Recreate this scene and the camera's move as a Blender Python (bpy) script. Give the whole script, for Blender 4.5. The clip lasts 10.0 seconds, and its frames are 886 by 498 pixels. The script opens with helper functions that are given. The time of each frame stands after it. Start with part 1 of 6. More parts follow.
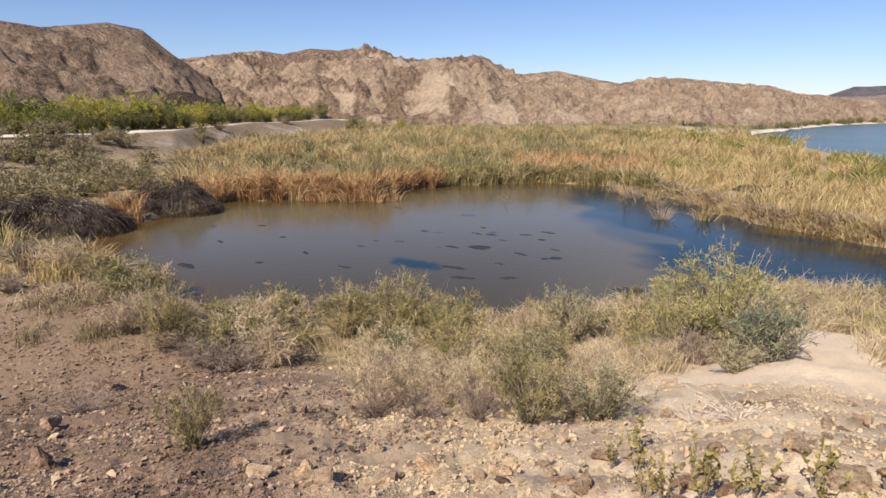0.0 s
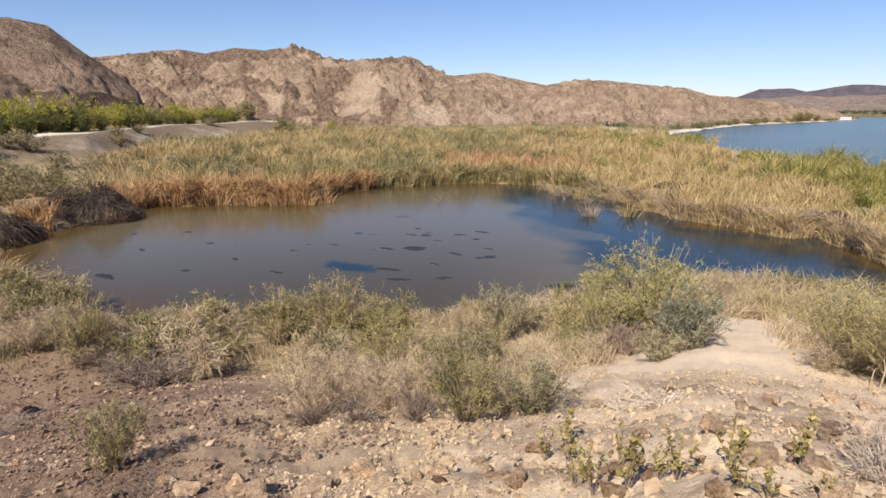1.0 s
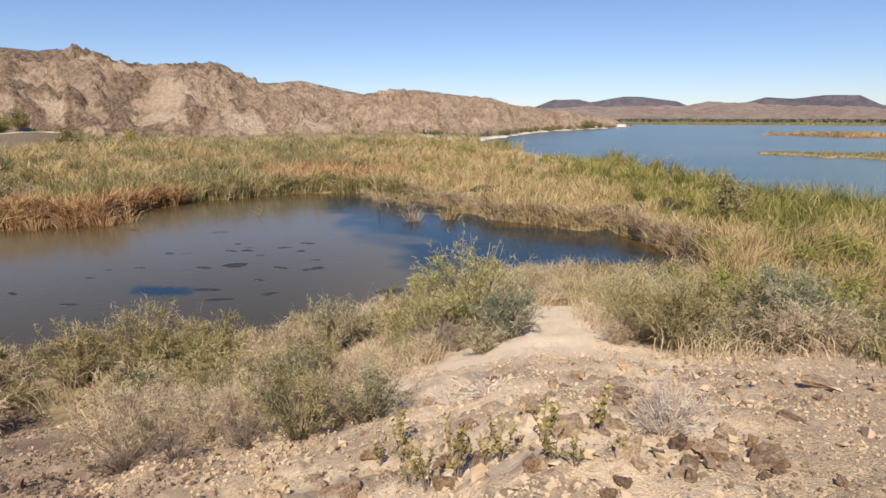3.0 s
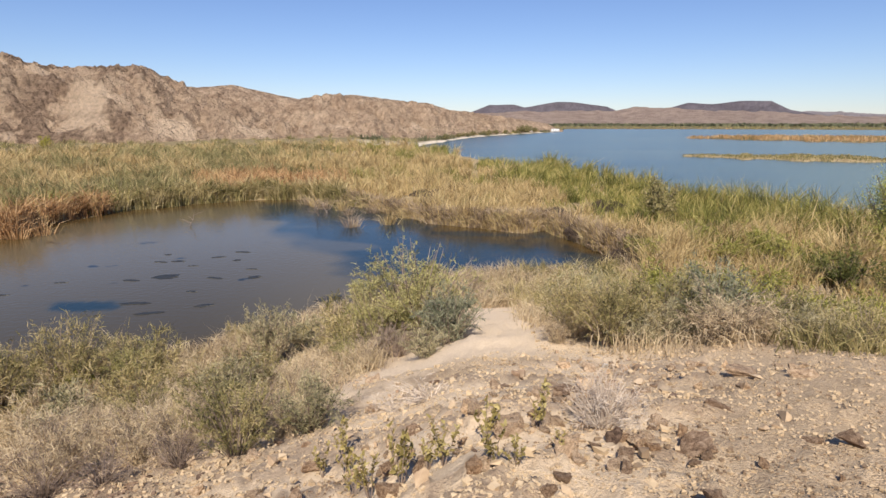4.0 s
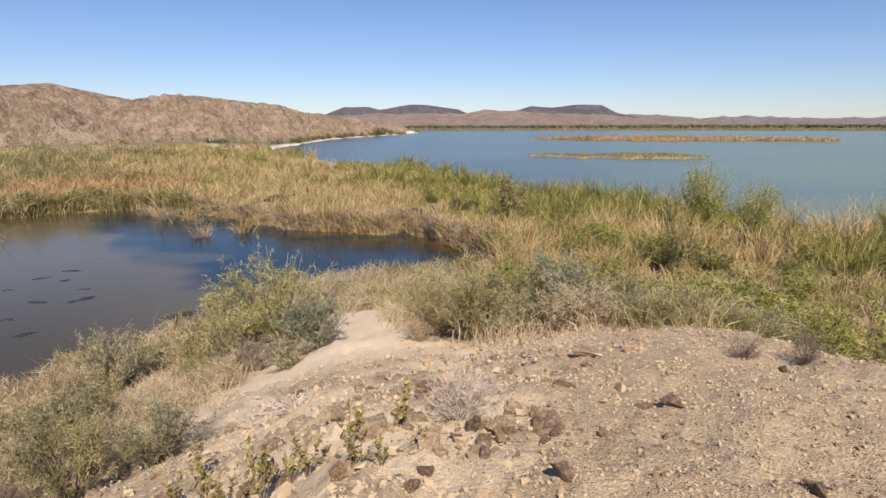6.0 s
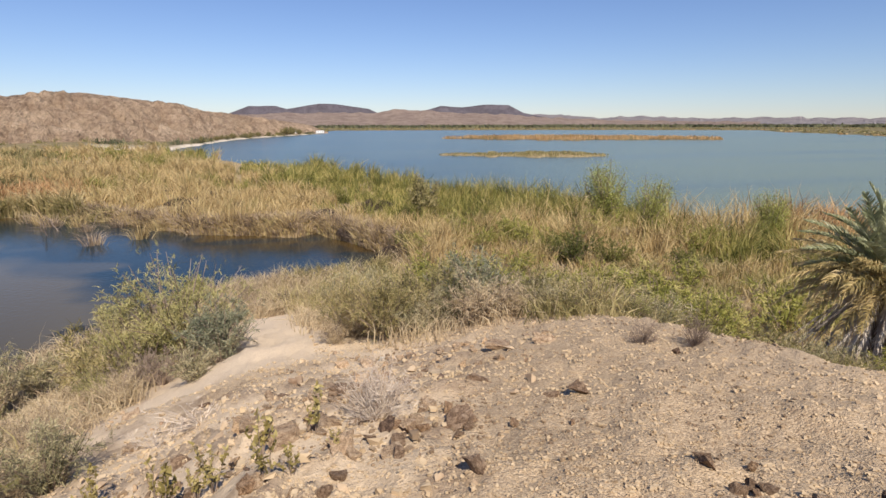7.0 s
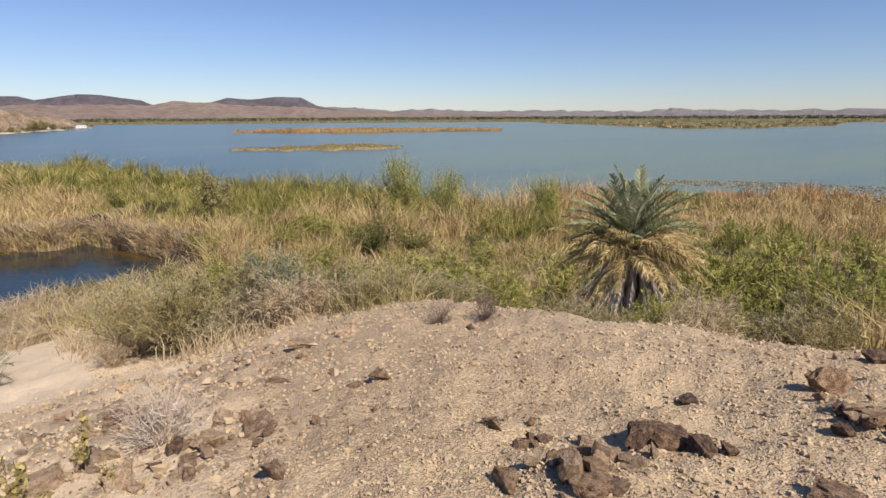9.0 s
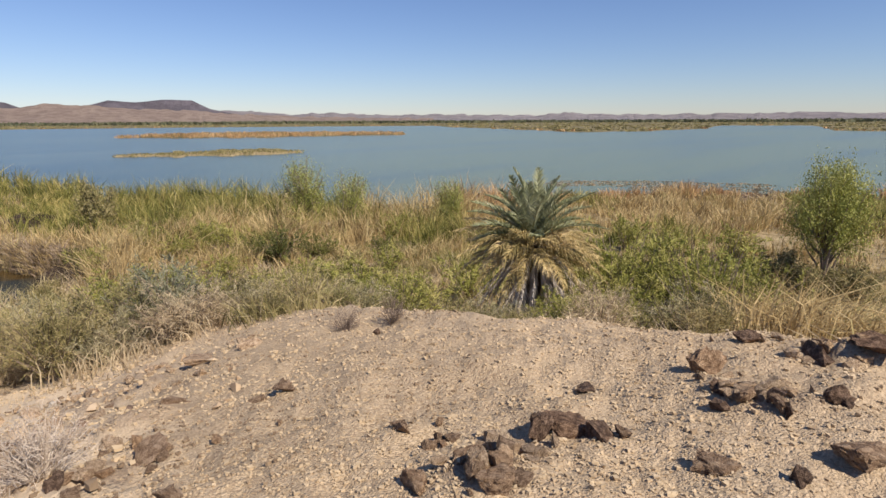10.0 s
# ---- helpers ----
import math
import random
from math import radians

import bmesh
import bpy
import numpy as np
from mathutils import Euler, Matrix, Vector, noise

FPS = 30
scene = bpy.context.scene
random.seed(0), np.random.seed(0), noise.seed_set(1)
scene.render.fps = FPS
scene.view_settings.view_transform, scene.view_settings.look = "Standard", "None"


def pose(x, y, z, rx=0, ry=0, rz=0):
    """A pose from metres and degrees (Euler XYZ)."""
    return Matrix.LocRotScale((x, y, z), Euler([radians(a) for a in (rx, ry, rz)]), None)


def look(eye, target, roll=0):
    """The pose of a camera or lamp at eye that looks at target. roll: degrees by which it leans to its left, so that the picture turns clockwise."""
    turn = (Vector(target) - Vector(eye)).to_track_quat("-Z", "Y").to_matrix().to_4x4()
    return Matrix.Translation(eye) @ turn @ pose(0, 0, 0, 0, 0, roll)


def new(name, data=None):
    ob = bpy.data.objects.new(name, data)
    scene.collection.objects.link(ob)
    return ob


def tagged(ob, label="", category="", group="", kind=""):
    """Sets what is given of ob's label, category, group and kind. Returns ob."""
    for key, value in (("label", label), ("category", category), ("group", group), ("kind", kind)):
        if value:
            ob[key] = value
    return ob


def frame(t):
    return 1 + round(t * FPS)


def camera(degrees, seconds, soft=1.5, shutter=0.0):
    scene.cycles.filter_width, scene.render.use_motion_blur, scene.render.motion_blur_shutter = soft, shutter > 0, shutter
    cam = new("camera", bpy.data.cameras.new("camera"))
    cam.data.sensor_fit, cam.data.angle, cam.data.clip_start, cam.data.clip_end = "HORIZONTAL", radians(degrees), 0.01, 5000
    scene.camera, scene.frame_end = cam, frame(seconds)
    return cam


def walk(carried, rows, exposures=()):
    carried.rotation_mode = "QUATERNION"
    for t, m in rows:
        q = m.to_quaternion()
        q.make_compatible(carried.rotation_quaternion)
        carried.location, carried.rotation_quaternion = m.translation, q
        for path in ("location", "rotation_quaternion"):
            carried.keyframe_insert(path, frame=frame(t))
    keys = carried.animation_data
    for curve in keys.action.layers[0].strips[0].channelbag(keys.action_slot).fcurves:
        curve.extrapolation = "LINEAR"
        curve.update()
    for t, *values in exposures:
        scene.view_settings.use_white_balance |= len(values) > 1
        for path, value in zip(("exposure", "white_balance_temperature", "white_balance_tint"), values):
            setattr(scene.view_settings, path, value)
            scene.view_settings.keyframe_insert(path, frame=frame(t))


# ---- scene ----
cam = camera(75.24, 10.0)
PATH = [
    (0.0, look((-0.141, -0.042, 11.017), (-5.452, 8.086, 8.624), 0.08)),
    (0.5, look((-0.118, -0.025, 11.018), (-4.984, 8.378, 8.628), 0.06)),
    (1.0, look((-0.101, -0.018, 11.018), (-4.445, 8.671, 8.645), 0.06)),
    (1.5, look((-0.086, 0.011, 11.009), (-3.830, 8.983, 8.667), 0.06)),
    (2.0, look((-0.065, 0.015, 11.007), (-3.056, 9.275, 8.704), 0.06)),
    (2.5, look((-0.044, 0.028, 10.997), (-2.240, 9.515, 8.722), 0.04)),
    (4.0, look((-0.011, 0.032, 10.994), (-0.536, 9.783, 8.842), -0.09)),
    (4.5, look((0.000, -0.000, 11.000), (0.000, 9.775, 8.893), -0.13)),
    (5.0, look((0.016, 0.005, 11.000), (0.573, 9.766, 8.898), -0.22)),
    (5.5, look((0.029, 0.015, 10.997), (1.194, 9.721, 8.886), -0.23)),
    (7.0, look((0.097, 0.014, 10.984), (3.367, 9.220, 8.852), -0.17)),
    (7.5, look((0.113, 0.020, 10.981), (4.069, 8.948, 8.829), -0.21)),
    (8.0, look((0.138, 0.026, 10.979), (4.844, 8.571, 8.778), -0.27)),
    (8.5, look((0.179, 0.007, 10.969), (5.650, 8.070, 8.724), -0.29)),
    (9.0, look((0.206, -0.016, 10.966), (6.375, 7.522, 8.706), -0.31)),
    (9.5, look((0.218, -0.027, 10.966), (6.996, 6.975, 8.723), -0.28)),
    (10.0, look((0.227, -0.040, 10.965), (7.564, 6.388, 8.759), -0.30)),
]
walk(cam, PATH, ((0.0, 0.5), (2.5, 0.44), (5.0, 0.38), (7.5, 0.32), (10.0, 0.3)))

# ---- sky and sun ----
SUN_HEIGHT = 46.0
world = bpy.data.worlds.new("sky")
scene.world = world
world.use_nodes = True
wn = world.node_tree.nodes
sky = wn.new("ShaderNodeTexSky")
sky.sky_type = "NISHITA"
sky.sun_disc = False
sky.sun_elevation = radians(SUN_HEIGHT)
sky.sun_rotation = radians(178)
sky.altitude = 60
sky.air_density = 1.0
sky.dust_density = 0.05
sky.ozone_density = 1.5
wn["Background"].inputs["Strength"].default_value = 0.069
clear = wn.new("ShaderNodeMix")
clear.data_type, clear.blend_type = "RGBA", "MULTIPLY"
clear.inputs[0].default_value = 1.0
clear.inputs[7].default_value = (0.865, 0.955, 1.27, 1)
world.node_tree.links.new(sky.outputs[0], clear.inputs[6])
world.node_tree.links.new(clear.outputs[2], wn["Background"].inputs["Color"])
sun = new("sun", bpy.data.lights.new("sun", "SUN"))
sun.data.energy, sun.data.angle, sun.data.color = 5.0, radians(0.55), (1.0, 0.9, 0.765)
sun.matrix_world = look((-1, -30 * math.cos(radians(SUN_HEIGHT)), 30 * math.sin(radians(SUN_HEIGHT))), (0, 0, 0))

# ---- materials ----
def node(nt, kind, **given):
    n = nt.nodes.new(kind)
    for key, value in given.items():
        n.inputs[key.replace("_", " ")].default_value = value
    return n


def fresh(name):
    m = bpy.data.materials.new(name)
    m.use_nodes = True
    return m, m.node_tree, m.node_tree.nodes["Principled BSDF"]


def place(nt, scale=1.0):
    """World-sized coordinates for textures."""
    geo = nt.nodes.new("ShaderNodeNewGeometry")
    return geo.outputs["Position"]


def noise_tex(nt, where, scale, detail=5.0, rough=0.55, warp=0.0):
    n = nt.nodes.new("ShaderNodeTexNoise")
    n.inputs["Scale"].default_value = scale
    n.inputs["Detail"].default_value = detail
    n.inputs["Roughness"].default_value = rough
    n.inputs["Distortion"].default_value = warp
    nt.links.new(where, n.inputs["Vector"])
    return n.outputs["Fac"]


def ramp(nt, fac, *stops):
    r = nt.nodes.new("ShaderNodeValToRGB")
    el = r.color_ramp.elements
    while len(el) < len(stops):
        el.new(0.5)
    for e, (p, c) in zip(el, stops):
        e.position, e.color = p, (*c, 1)
    nt.links.new(fac, r.inputs[0])
    return r.outputs[0]


def blend(nt, fac, a, b, how="MIX"):
    m = nt.nodes.new("ShaderNodeMix")
    m.data_type, m.blend_type = "RGBA", how
    for socket, value in ((m.inputs[0], fac), (m.inputs[6], a), (m.inputs[7], b)):
        if isinstance(value, (int, float)):
            socket.default_value = value
        elif isinstance(value, tuple):
            socket.default_value = (*value, 1)
        else:
            nt.links.new(value, socket)
    return m.outputs[2]


def sums(nt, how, a, b):
    m = nt.nodes.new("ShaderNodeMath")
    m.operation = how
    for socket, value in ((m.inputs[0], a), (m.inputs[1], b)):
        if isinstance(value, (int, float)):
            socket.default_value = value
        else:
            nt.links.new(value, socket)
    return m.outputs[0]


def relief(nt, bsdf, height, strength, distance):
    b = nt.nodes.new("ShaderNodeBump")
    b.inputs["Strength"].default_value, b.inputs["Distance"].default_value = strength, distance
    nt.links.new(height, b.inputs["Height"])
    nt.links.new(b.outputs[0], bsdf.inputs["Normal"])


def attribute(nt, name):
    a = nt.nodes.new("ShaderNodeAttribute")
    a.attribute_name = name
    return a.outputs["Fac"]


def ground_material():
    m, nt, p = fresh("ground")
    w = place(nt)
    fine, mid, big = noise_tex(nt, w, 22, 6, 0.7), noise_tex(nt, w, 1.6, 6, 0.6), noise_tex(nt, w, 0.13, 4)
    gravel = ramp(nt, fine, (0.3, (0.26, 0.183, 0.114)), (0.48, (0.46, 0.342, 0.22)), (0.7, (0.58, 0.445, 0.297)))
    gravel = blend(nt, 0.45, gravel, ramp(nt, mid, (0.34, (0.33, 0.235, 0.15)), (0.6, (0.56, 0.42, 0.277))))
    redder = ramp(nt, fine, (0.34, (0.11, 0.069, 0.047)), (0.54, (0.28, 0.19, 0.13)), (0.76, (0.42, 0.31, 0.21)))
    chips = nt.nodes.new("ShaderNodeTexVoronoi")
    chips.inputs["Scale"].default_value = 62
    chips.inputs["Randomness"].default_value = 1.0
    shake = nt.nodes.new("ShaderNodeVectorMath")
    shake.operation = "MULTIPLY_ADD"
    wild = nt.nodes.new("ShaderNodeTexNoise")
    wild.inputs["Scale"].default_value = 30
    nt.links.new(w, wild.inputs["Vector"])
    nt.links.new(wild.outputs["Color"], shake.inputs[0])
    shake.inputs[1].default_value = (0.05, 0.05, 0.05)
    nt.links.new(w, shake.inputs[2])
    nt.links.new(shake.outputs[0], chips.inputs["Vector"])
    tone = nt.nodes.new("ShaderNodeRGBToBW")
    nt.links.new(chips.outputs["Color"], tone.inputs[0])
    gravel = blend(nt, 0.55, gravel, ramp(nt, tone.outputs[0], (0.2, (0.34, 0.24, 0.155)), (0.5, (0.5, 0.375, 0.242)), (0.85, (0.64, 0.5, 0.345))))
    stony = attribute(nt, "stony")
    col = blend(nt, stony, gravel, redder)
    sandy = ramp(nt, fine, (0.3, (0.62, 0.48, 0.335)), (0.7, (0.78, 0.635, 0.46)))
    col = blend(nt, attribute(nt, "sand"), col, sandy)
    slab = ramp(nt, noise_tex(nt, w, 9, 6, 0.68, 0.6), (0.34, (0.13, 0.086, 0.058)), (0.48, (0.29, 0.205, 0.14)), (0.62, (0.46, 0.345, 0.235)))
    col = blend(nt, sums(nt, "MULTIPLY", attribute(nt, "slab"), 0.65), col, slab)
    soil = ramp(nt, mid, (0.3, (0.16, 0.12, 0.06)), (0.5, (0.3, 0.23, 0.13)), (0.7, (0.46, 0.37, 0.23)))
    scrub = ramp(nt, noise_tex(nt, w, 0.09, 8, 0.75), (0.35, (0.09, 0.085, 0.042)), (0.5, (0.16, 0.135, 0.07)), (0.66, (0.27, 0.21, 0.12)))
    soil = blend(nt, attribute(nt, "far"), soil, scrub)
    col = blend(nt, attribute(nt, "soil"), col, soil)
    pale = ramp(nt, mid, (0.3, (0.56, 0.48, 0.38)), (0.7, (0.72, 0.64, 0.53)))
    col = blend(nt, attribute(nt, "pale"), col, pale)
    bank = ramp(nt, mid, (0.3, (0.12, 0.088, 0.06)), (0.7, (0.25, 0.19, 0.135)))
    col = blend(nt, attribute(nt, "bank"), col, bank)
    nt.links.new(col, p.inputs["Base Color"])
    p.inputs["Roughness"].default_value = 0.95
    p.inputs["Specular IOR Level"].default_value = 0.15
    h = sums(nt, "SUBTRACT", sums(nt, "MULTIPLY", fine, 1.0), sums(nt, "MULTIPLY", chips.outputs["Distance"], sums(nt, "SUBTRACT", 0.6, sums(nt, "MULTIPLY", attribute(nt, "sand"), 0.5))))
    h = sums(nt, "ADD", h, sums(nt, "MULTIPLY", noise_tex(nt, w, 6, 6, 0.68), 1.5))
    relief(nt, p, h, 0.9, 0.022)
    return m


def hill_material(name, light, brown, dark, size=1.0):
    """Bare desert rock: pale debris, brown slopes, and knobs of dark varnished outcrop."""
    m, nt, p = fresh(name)
    w = place(nt)
    fine, mid, big = noise_tex(nt, w, 0.55 / size, 8, 0.72), noise_tex(nt, w, 0.12 / size, 6, 0.62, 0.5), noise_tex(nt, w, 0.022 / size, 4, 0.5, 0.8)
    half = tuple(0.5 * a + 0.5 * b for a, b in zip(brown, light))
    col = ramp(nt, mid, (0.38, tuple(0.75 * c for c in brown)), (0.55, half), (0.7, light))
    col = blend(nt, 0.3, col, ramp(nt, fine, (0.38, dark), (0.5, brown), (0.6, light)))
    col = blend(nt, sums(nt, "MULTIPLY", ramp(nt, big, (0.5, (0, 0, 0)), (0.62, (1, 1, 1))), 0.25), col, tuple(0.62 * c for c in brown))
    p.inputs["Roughness"].default_value = 0.95
    p.inputs["Specular IOR Level"].default_value = 0.1
    lump = noise_tex(nt, w, 0.16 / size, 5, 0.65, 1.2)
    bare = sums(nt, "ADD", attribute(nt, "outcrop"), sums(nt, "MULTIPLY", sums(nt, "SUBTRACT", lump, 0.5), 2.6))
    bare = sums(nt, "ADD", bare, sums(nt, "MULTIPLY", attribute(nt, "varnish"), 0.42))
    knob = ramp(nt, fine, (0.36, dark), (0.52, tuple(0.62 * c for c in brown)), (0.68, brown))
    col = blend(nt, sums(nt, "MULTIPLY", ramp(nt, bare, (0.25, (0, 0, 0)), (0.78, (1, 1, 1))), 0.9), col, knob)
    speck = noise_tex(nt, w, 1.1 / size, 3, 0.6)
    col = blend(nt, sums(nt, "MULTIPLY", ramp(nt, speck, (0.6, (0, 0, 0)), (0.66, (1, 1, 1))), 0.45), col, tuple(0.8 * c for c in dark))
    fan = ramp(nt, fine, (0.35, tuple(0.9 * c for c in light)), (0.65, tuple(1.2 * c for c in light)))
    col = blend(nt, sums(nt, "MULTIPLY", attribute(nt, "scree"), 0.6), col, fan)
    nt.links.new(col, p.inputs["Base Color"])
    relief(nt, p, sums(nt, "ADD", fine, sums(nt, "ADD", mid, lump)), 1.0, 5.0 * size)
    return m


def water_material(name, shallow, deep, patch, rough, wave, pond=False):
    """Silty water: a coloured body, the pond's with painted reflections, under a clear, slightly rippled surface."""
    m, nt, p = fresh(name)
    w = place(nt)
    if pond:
        # painted blue: deeper water together with darker sky reflected in wind ripples
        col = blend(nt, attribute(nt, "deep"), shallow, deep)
        # darkening of the steep near view, put into the colour
        col = blend(nt, attribute(nt, "view_dark"), col, (0.052, 0.043, 0.026))
        # brown margin and weed, with the bank's reflection painted in the same colour
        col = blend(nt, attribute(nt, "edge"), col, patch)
        spots = nt.nodes.new("ShaderNodeMapping")
        spots.inputs["Scale"].default_value = (0.22, 0.34, 1)
        nt.links.new(w, spots.inputs[0])
        weed = noise_tex(nt, spots.outputs[0], 1.0, 3, 0.5)
        col = blend(nt, sums(nt, "MULTIPLY", ramp(nt, weed, (0.69, (0, 0, 0)), (0.72, (1, 1, 1))), attribute(nt, "weed")), col, (0.012, 0.014, 0.012))
    else:
        col = blend(nt, attribute(nt, "deep"), shallow, deep)
        streak = nt.nodes.new("ShaderNodeMapping")
        streak.inputs["Scale"].default_value = (0.005, 0.035, 1)
        nt.links.new(w, streak.inputs[0])
        col = blend(nt, ramp(nt, noise_tex(nt, streak.outputs[0], 1.0, 5, 0.6), (0.46, (0, 0, 0)), (0.62, (0.85, 0.85, 0.85))), col, patch)
    nt.links.new(col, p.inputs["Base Color"])
    p.inputs["Roughness"].default_value = rough
    p.inputs["IOR"].default_value = 1.33
    p.inputs["Specular IOR Level"].default_value = 0.16 if pond else 0.13
    h = noise_tex(nt, w, wave, 3, 0.6)
    relief(nt, p, h, 0.35, 0.05 if pond else 0.25)
    return m


def leaf_material(name, *tones, glow=0.22, patch=0.25, rough=0.65):
    """Leaves or straw: a tone for each blade, patches over the bed, light passing through."""
    m, nt, p = fresh(name)
    geo = nt.nodes.new("ShaderNodeNewGeometry")
    n = len(tones)
    mix = sums(nt, "ADD", sums(nt, "MULTIPLY", geo.outputs["Random Per Island"], 0.5), sums(nt, "MULTIPLY", noise_tex(nt, geo.outputs["Position"], patch, 4), 1.7))
    mix = sums(nt, "SUBTRACT", mix, 0.6)
    col = ramp(nt, mix, *[((i + 0.5) / n, t) for i, t in enumerate(tones)])
    nt.links.new(col, p.inputs["Base Color"])
    p.inputs["Roughness"].default_value = rough
    p.inputs["Specular IOR Level"].default_value = 0.25
    thin = nt.nodes.new("ShaderNodeBsdfTranslucent")
    nt.links.new(col, thin.inputs["Color"])
    both = nt.nodes.new("ShaderNodeMixShader")
    both.inputs[0].default_value = glow
    nt.links.new(p.outputs[0], both.inputs[1])
    nt.links.new(thin.outputs[0], both.inputs[2])
    nt.links.new(both.outputs[0], nt.nodes["Material Output"].inputs["Surface"])
    return m


def rock_material(name, dark, mid, light):
    m, nt, p = fresh(name)
    co = nt.nodes.new("ShaderNodeTexCoord").outputs["Object"]
    info = nt.nodes.new("ShaderNodeObjectInfo")
    fine, big = noise_tex(nt, co, 26, 6, 0.7), noise_tex(nt, co, 5, 4, 0.6, 0.5)
    col = ramp(nt, blend(nt, 0.5, fine, big), (0.4, dark), (0.5, mid), (0.6, light))
    tone = ramp(nt, info.outputs["Random"], (0.0, (0.75, 0.71, 0.68)), (0.5, (1, 0.97, 0.94)), (1.0, (1.25, 1.14, 1.0)))
    nt.links.new(blend(nt, 1.0, col, tone, "MULTIPLY"), p.inputs["Base Color"])
    p.inputs["Roughness"].default_value = 0.9
    p.inputs["Specular IOR Level"].default_value = 0.2
    relief(nt, p, sums(nt, "ADD", fine, big), 1.0, 0.03)
    return m


def plain_material(name, a, b, scale=3.0, rough=0.8):
    m, nt, p = fresh(name)
    col = ramp(nt, noise_tex(nt, place(nt), scale, 5), (0.35, a), (0.65, b))
    nt.links.new(col, p.inputs["Base Color"])
    p.inputs["Roughness"].default_value = rough
    return m


M_GROUND = ground_material()
M_HILL = hill_material("desert_hill_rock", (0.79, 0.61, 0.435), (0.53, 0.37, 0.257), (0.11, 0.072, 0.052))
M_DARK_HILL = hill_material("dark_hill_rock", (0.6, 0.44, 0.32), (0.4, 0.285, 0.205), (0.12, 0.084, 0.065))
M_CAP_DARK = hill_material("dark_spur_rock", (0.3, 0.22, 0.165), (0.17, 0.12, 0.092), (0.05, 0.038, 0.032), 0.5)
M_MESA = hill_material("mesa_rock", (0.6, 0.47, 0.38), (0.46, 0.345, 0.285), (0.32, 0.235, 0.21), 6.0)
# distance haze is put into the next two rock colours as a violet-grey cast
M_CAP_HAZY = hill_material("hazy_mesa_cap_rock", (0.265, 0.235, 0.262), (0.2, 0.176, 0.202), (0.15, 0.132, 0.16), 6.0)
M_RANGE_HAZY = hill_material("hazy_far_range_rock", (0.52, 0.465, 0.465), (0.42, 0.375, 0.385), (0.33, 0.297, 0.318), 8.0)
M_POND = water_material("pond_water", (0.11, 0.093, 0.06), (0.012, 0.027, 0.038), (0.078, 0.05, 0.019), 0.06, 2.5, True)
M_LAKE = water_material("lake_water", (0.135, 0.165, 0.1), (0.042, 0.078, 0.098), (0.09, 0.125, 0.115), 0.22, 0.9)
M_REED_GREEN = leaf_material("green_reed", (0.045, 0.055, 0.014), (0.17, 0.17, 0.042), (0.33, 0.295, 0.09), (0.54, 0.43, 0.18), patch=0.4, glow=0.2)
M_REED_OLIVE = leaf_material("olive_reed", (0.055, 0.05, 0.022), (0.21, 0.19, 0.08), (0.32, 0.28, 0.13), (0.5, 0.38, 0.2), patch=0.2, glow=0.2)
M_REED_STRAW = leaf_material("straw_reed", (0.16, 0.11, 0.048), (0.45, 0.325, 0.15), (0.63, 0.48, 0.255), (0.28, 0.245, 0.09), patch=0.45, glow=0.22)
M_REED_RUST = leaf_material("rust_reed", (0.13, 0.068, 0.03), (0.44, 0.25, 0.115), (0.64, 0.43, 0.23), (0.36, 0.27, 0.12), patch=0.4, glow=0.22)
M_MATTED = leaf_material("matted_reed", (0.17, 0.12, 0.085), (0.36, 0.27, 0.185), (0.55, 0.43, 0.3), patch=0.6, glow=0.2)
M_DEAD = leaf_material("dead_thatch", (0.03, 0.022, 0.018), (0.065, 0.046, 0.037), (0.16, 0.115, 0.085), glow=0.05, patch=0.8)

# ---- the lie of the land: heights from the plan, in metres over the lake ----
def hash_grid(ix, iy, seed):
    h = (ix.astype(np.int64) * 374761393 + iy.astype(np.int64) * 668265263 + seed * 144665) & 0x7FFFFFFF
    h = ((h ^ (h >> 13)) * 1274126177) & 0x7FFFFFFF
    return ((h ^ (h >> 16)) & 0xFFFF) / 65535.0


def rough2(x, y, seed=0):
    ix, iy = np.floor(x), np.floor(y)
    fx, fy = x - ix, y - iy
    fx, fy = fx * fx * (3 - 2 * fx), fy * fy * (3 - 2 * fy)
    a, b = hash_grid(ix, iy, seed), hash_grid(ix + 1, iy, seed)
    c, d = hash_grid(ix, iy + 1, seed), hash_grid(ix + 1, iy + 1, seed)
    return (a + (b - a) * fx) * (1 - fy) + (c + (d - c) * fx) * fy - 0.5


def fbm(x, y, octaves=5, seed=0, gain=0.5, ridged=False):
    x, y = np.asarray(x, float), np.asarray(y, float)
    total, amp = np.zeros(np.broadcast(x, y).shape), 1.0
    for k in range(octaves):
        n = rough2(x * 2**k + 17.3 * k, y * 2**k - 9.1 * k, seed + k)
        total += amp * ((0.5 - 2 * np.abs(n)) if ridged else n)
        amp *= gain
    return total


def smooth(a, b, v):
    s = np.clip((v - a) / (b - a), 0, 1)
    return s * s * (3 - 2 * s)


def curve(az, *pairs):
    """A value that changes with the bearing (degrees to the left of +y)."""
    pairs = sorted(pairs)
    return np.interp(az, [p[0] for p in pairs], [p[1] for p in pairs])


def polar(x, y):
    return np.hypot(x, y), np.degrees(np.arctan2(-np.asarray(x, float), y))


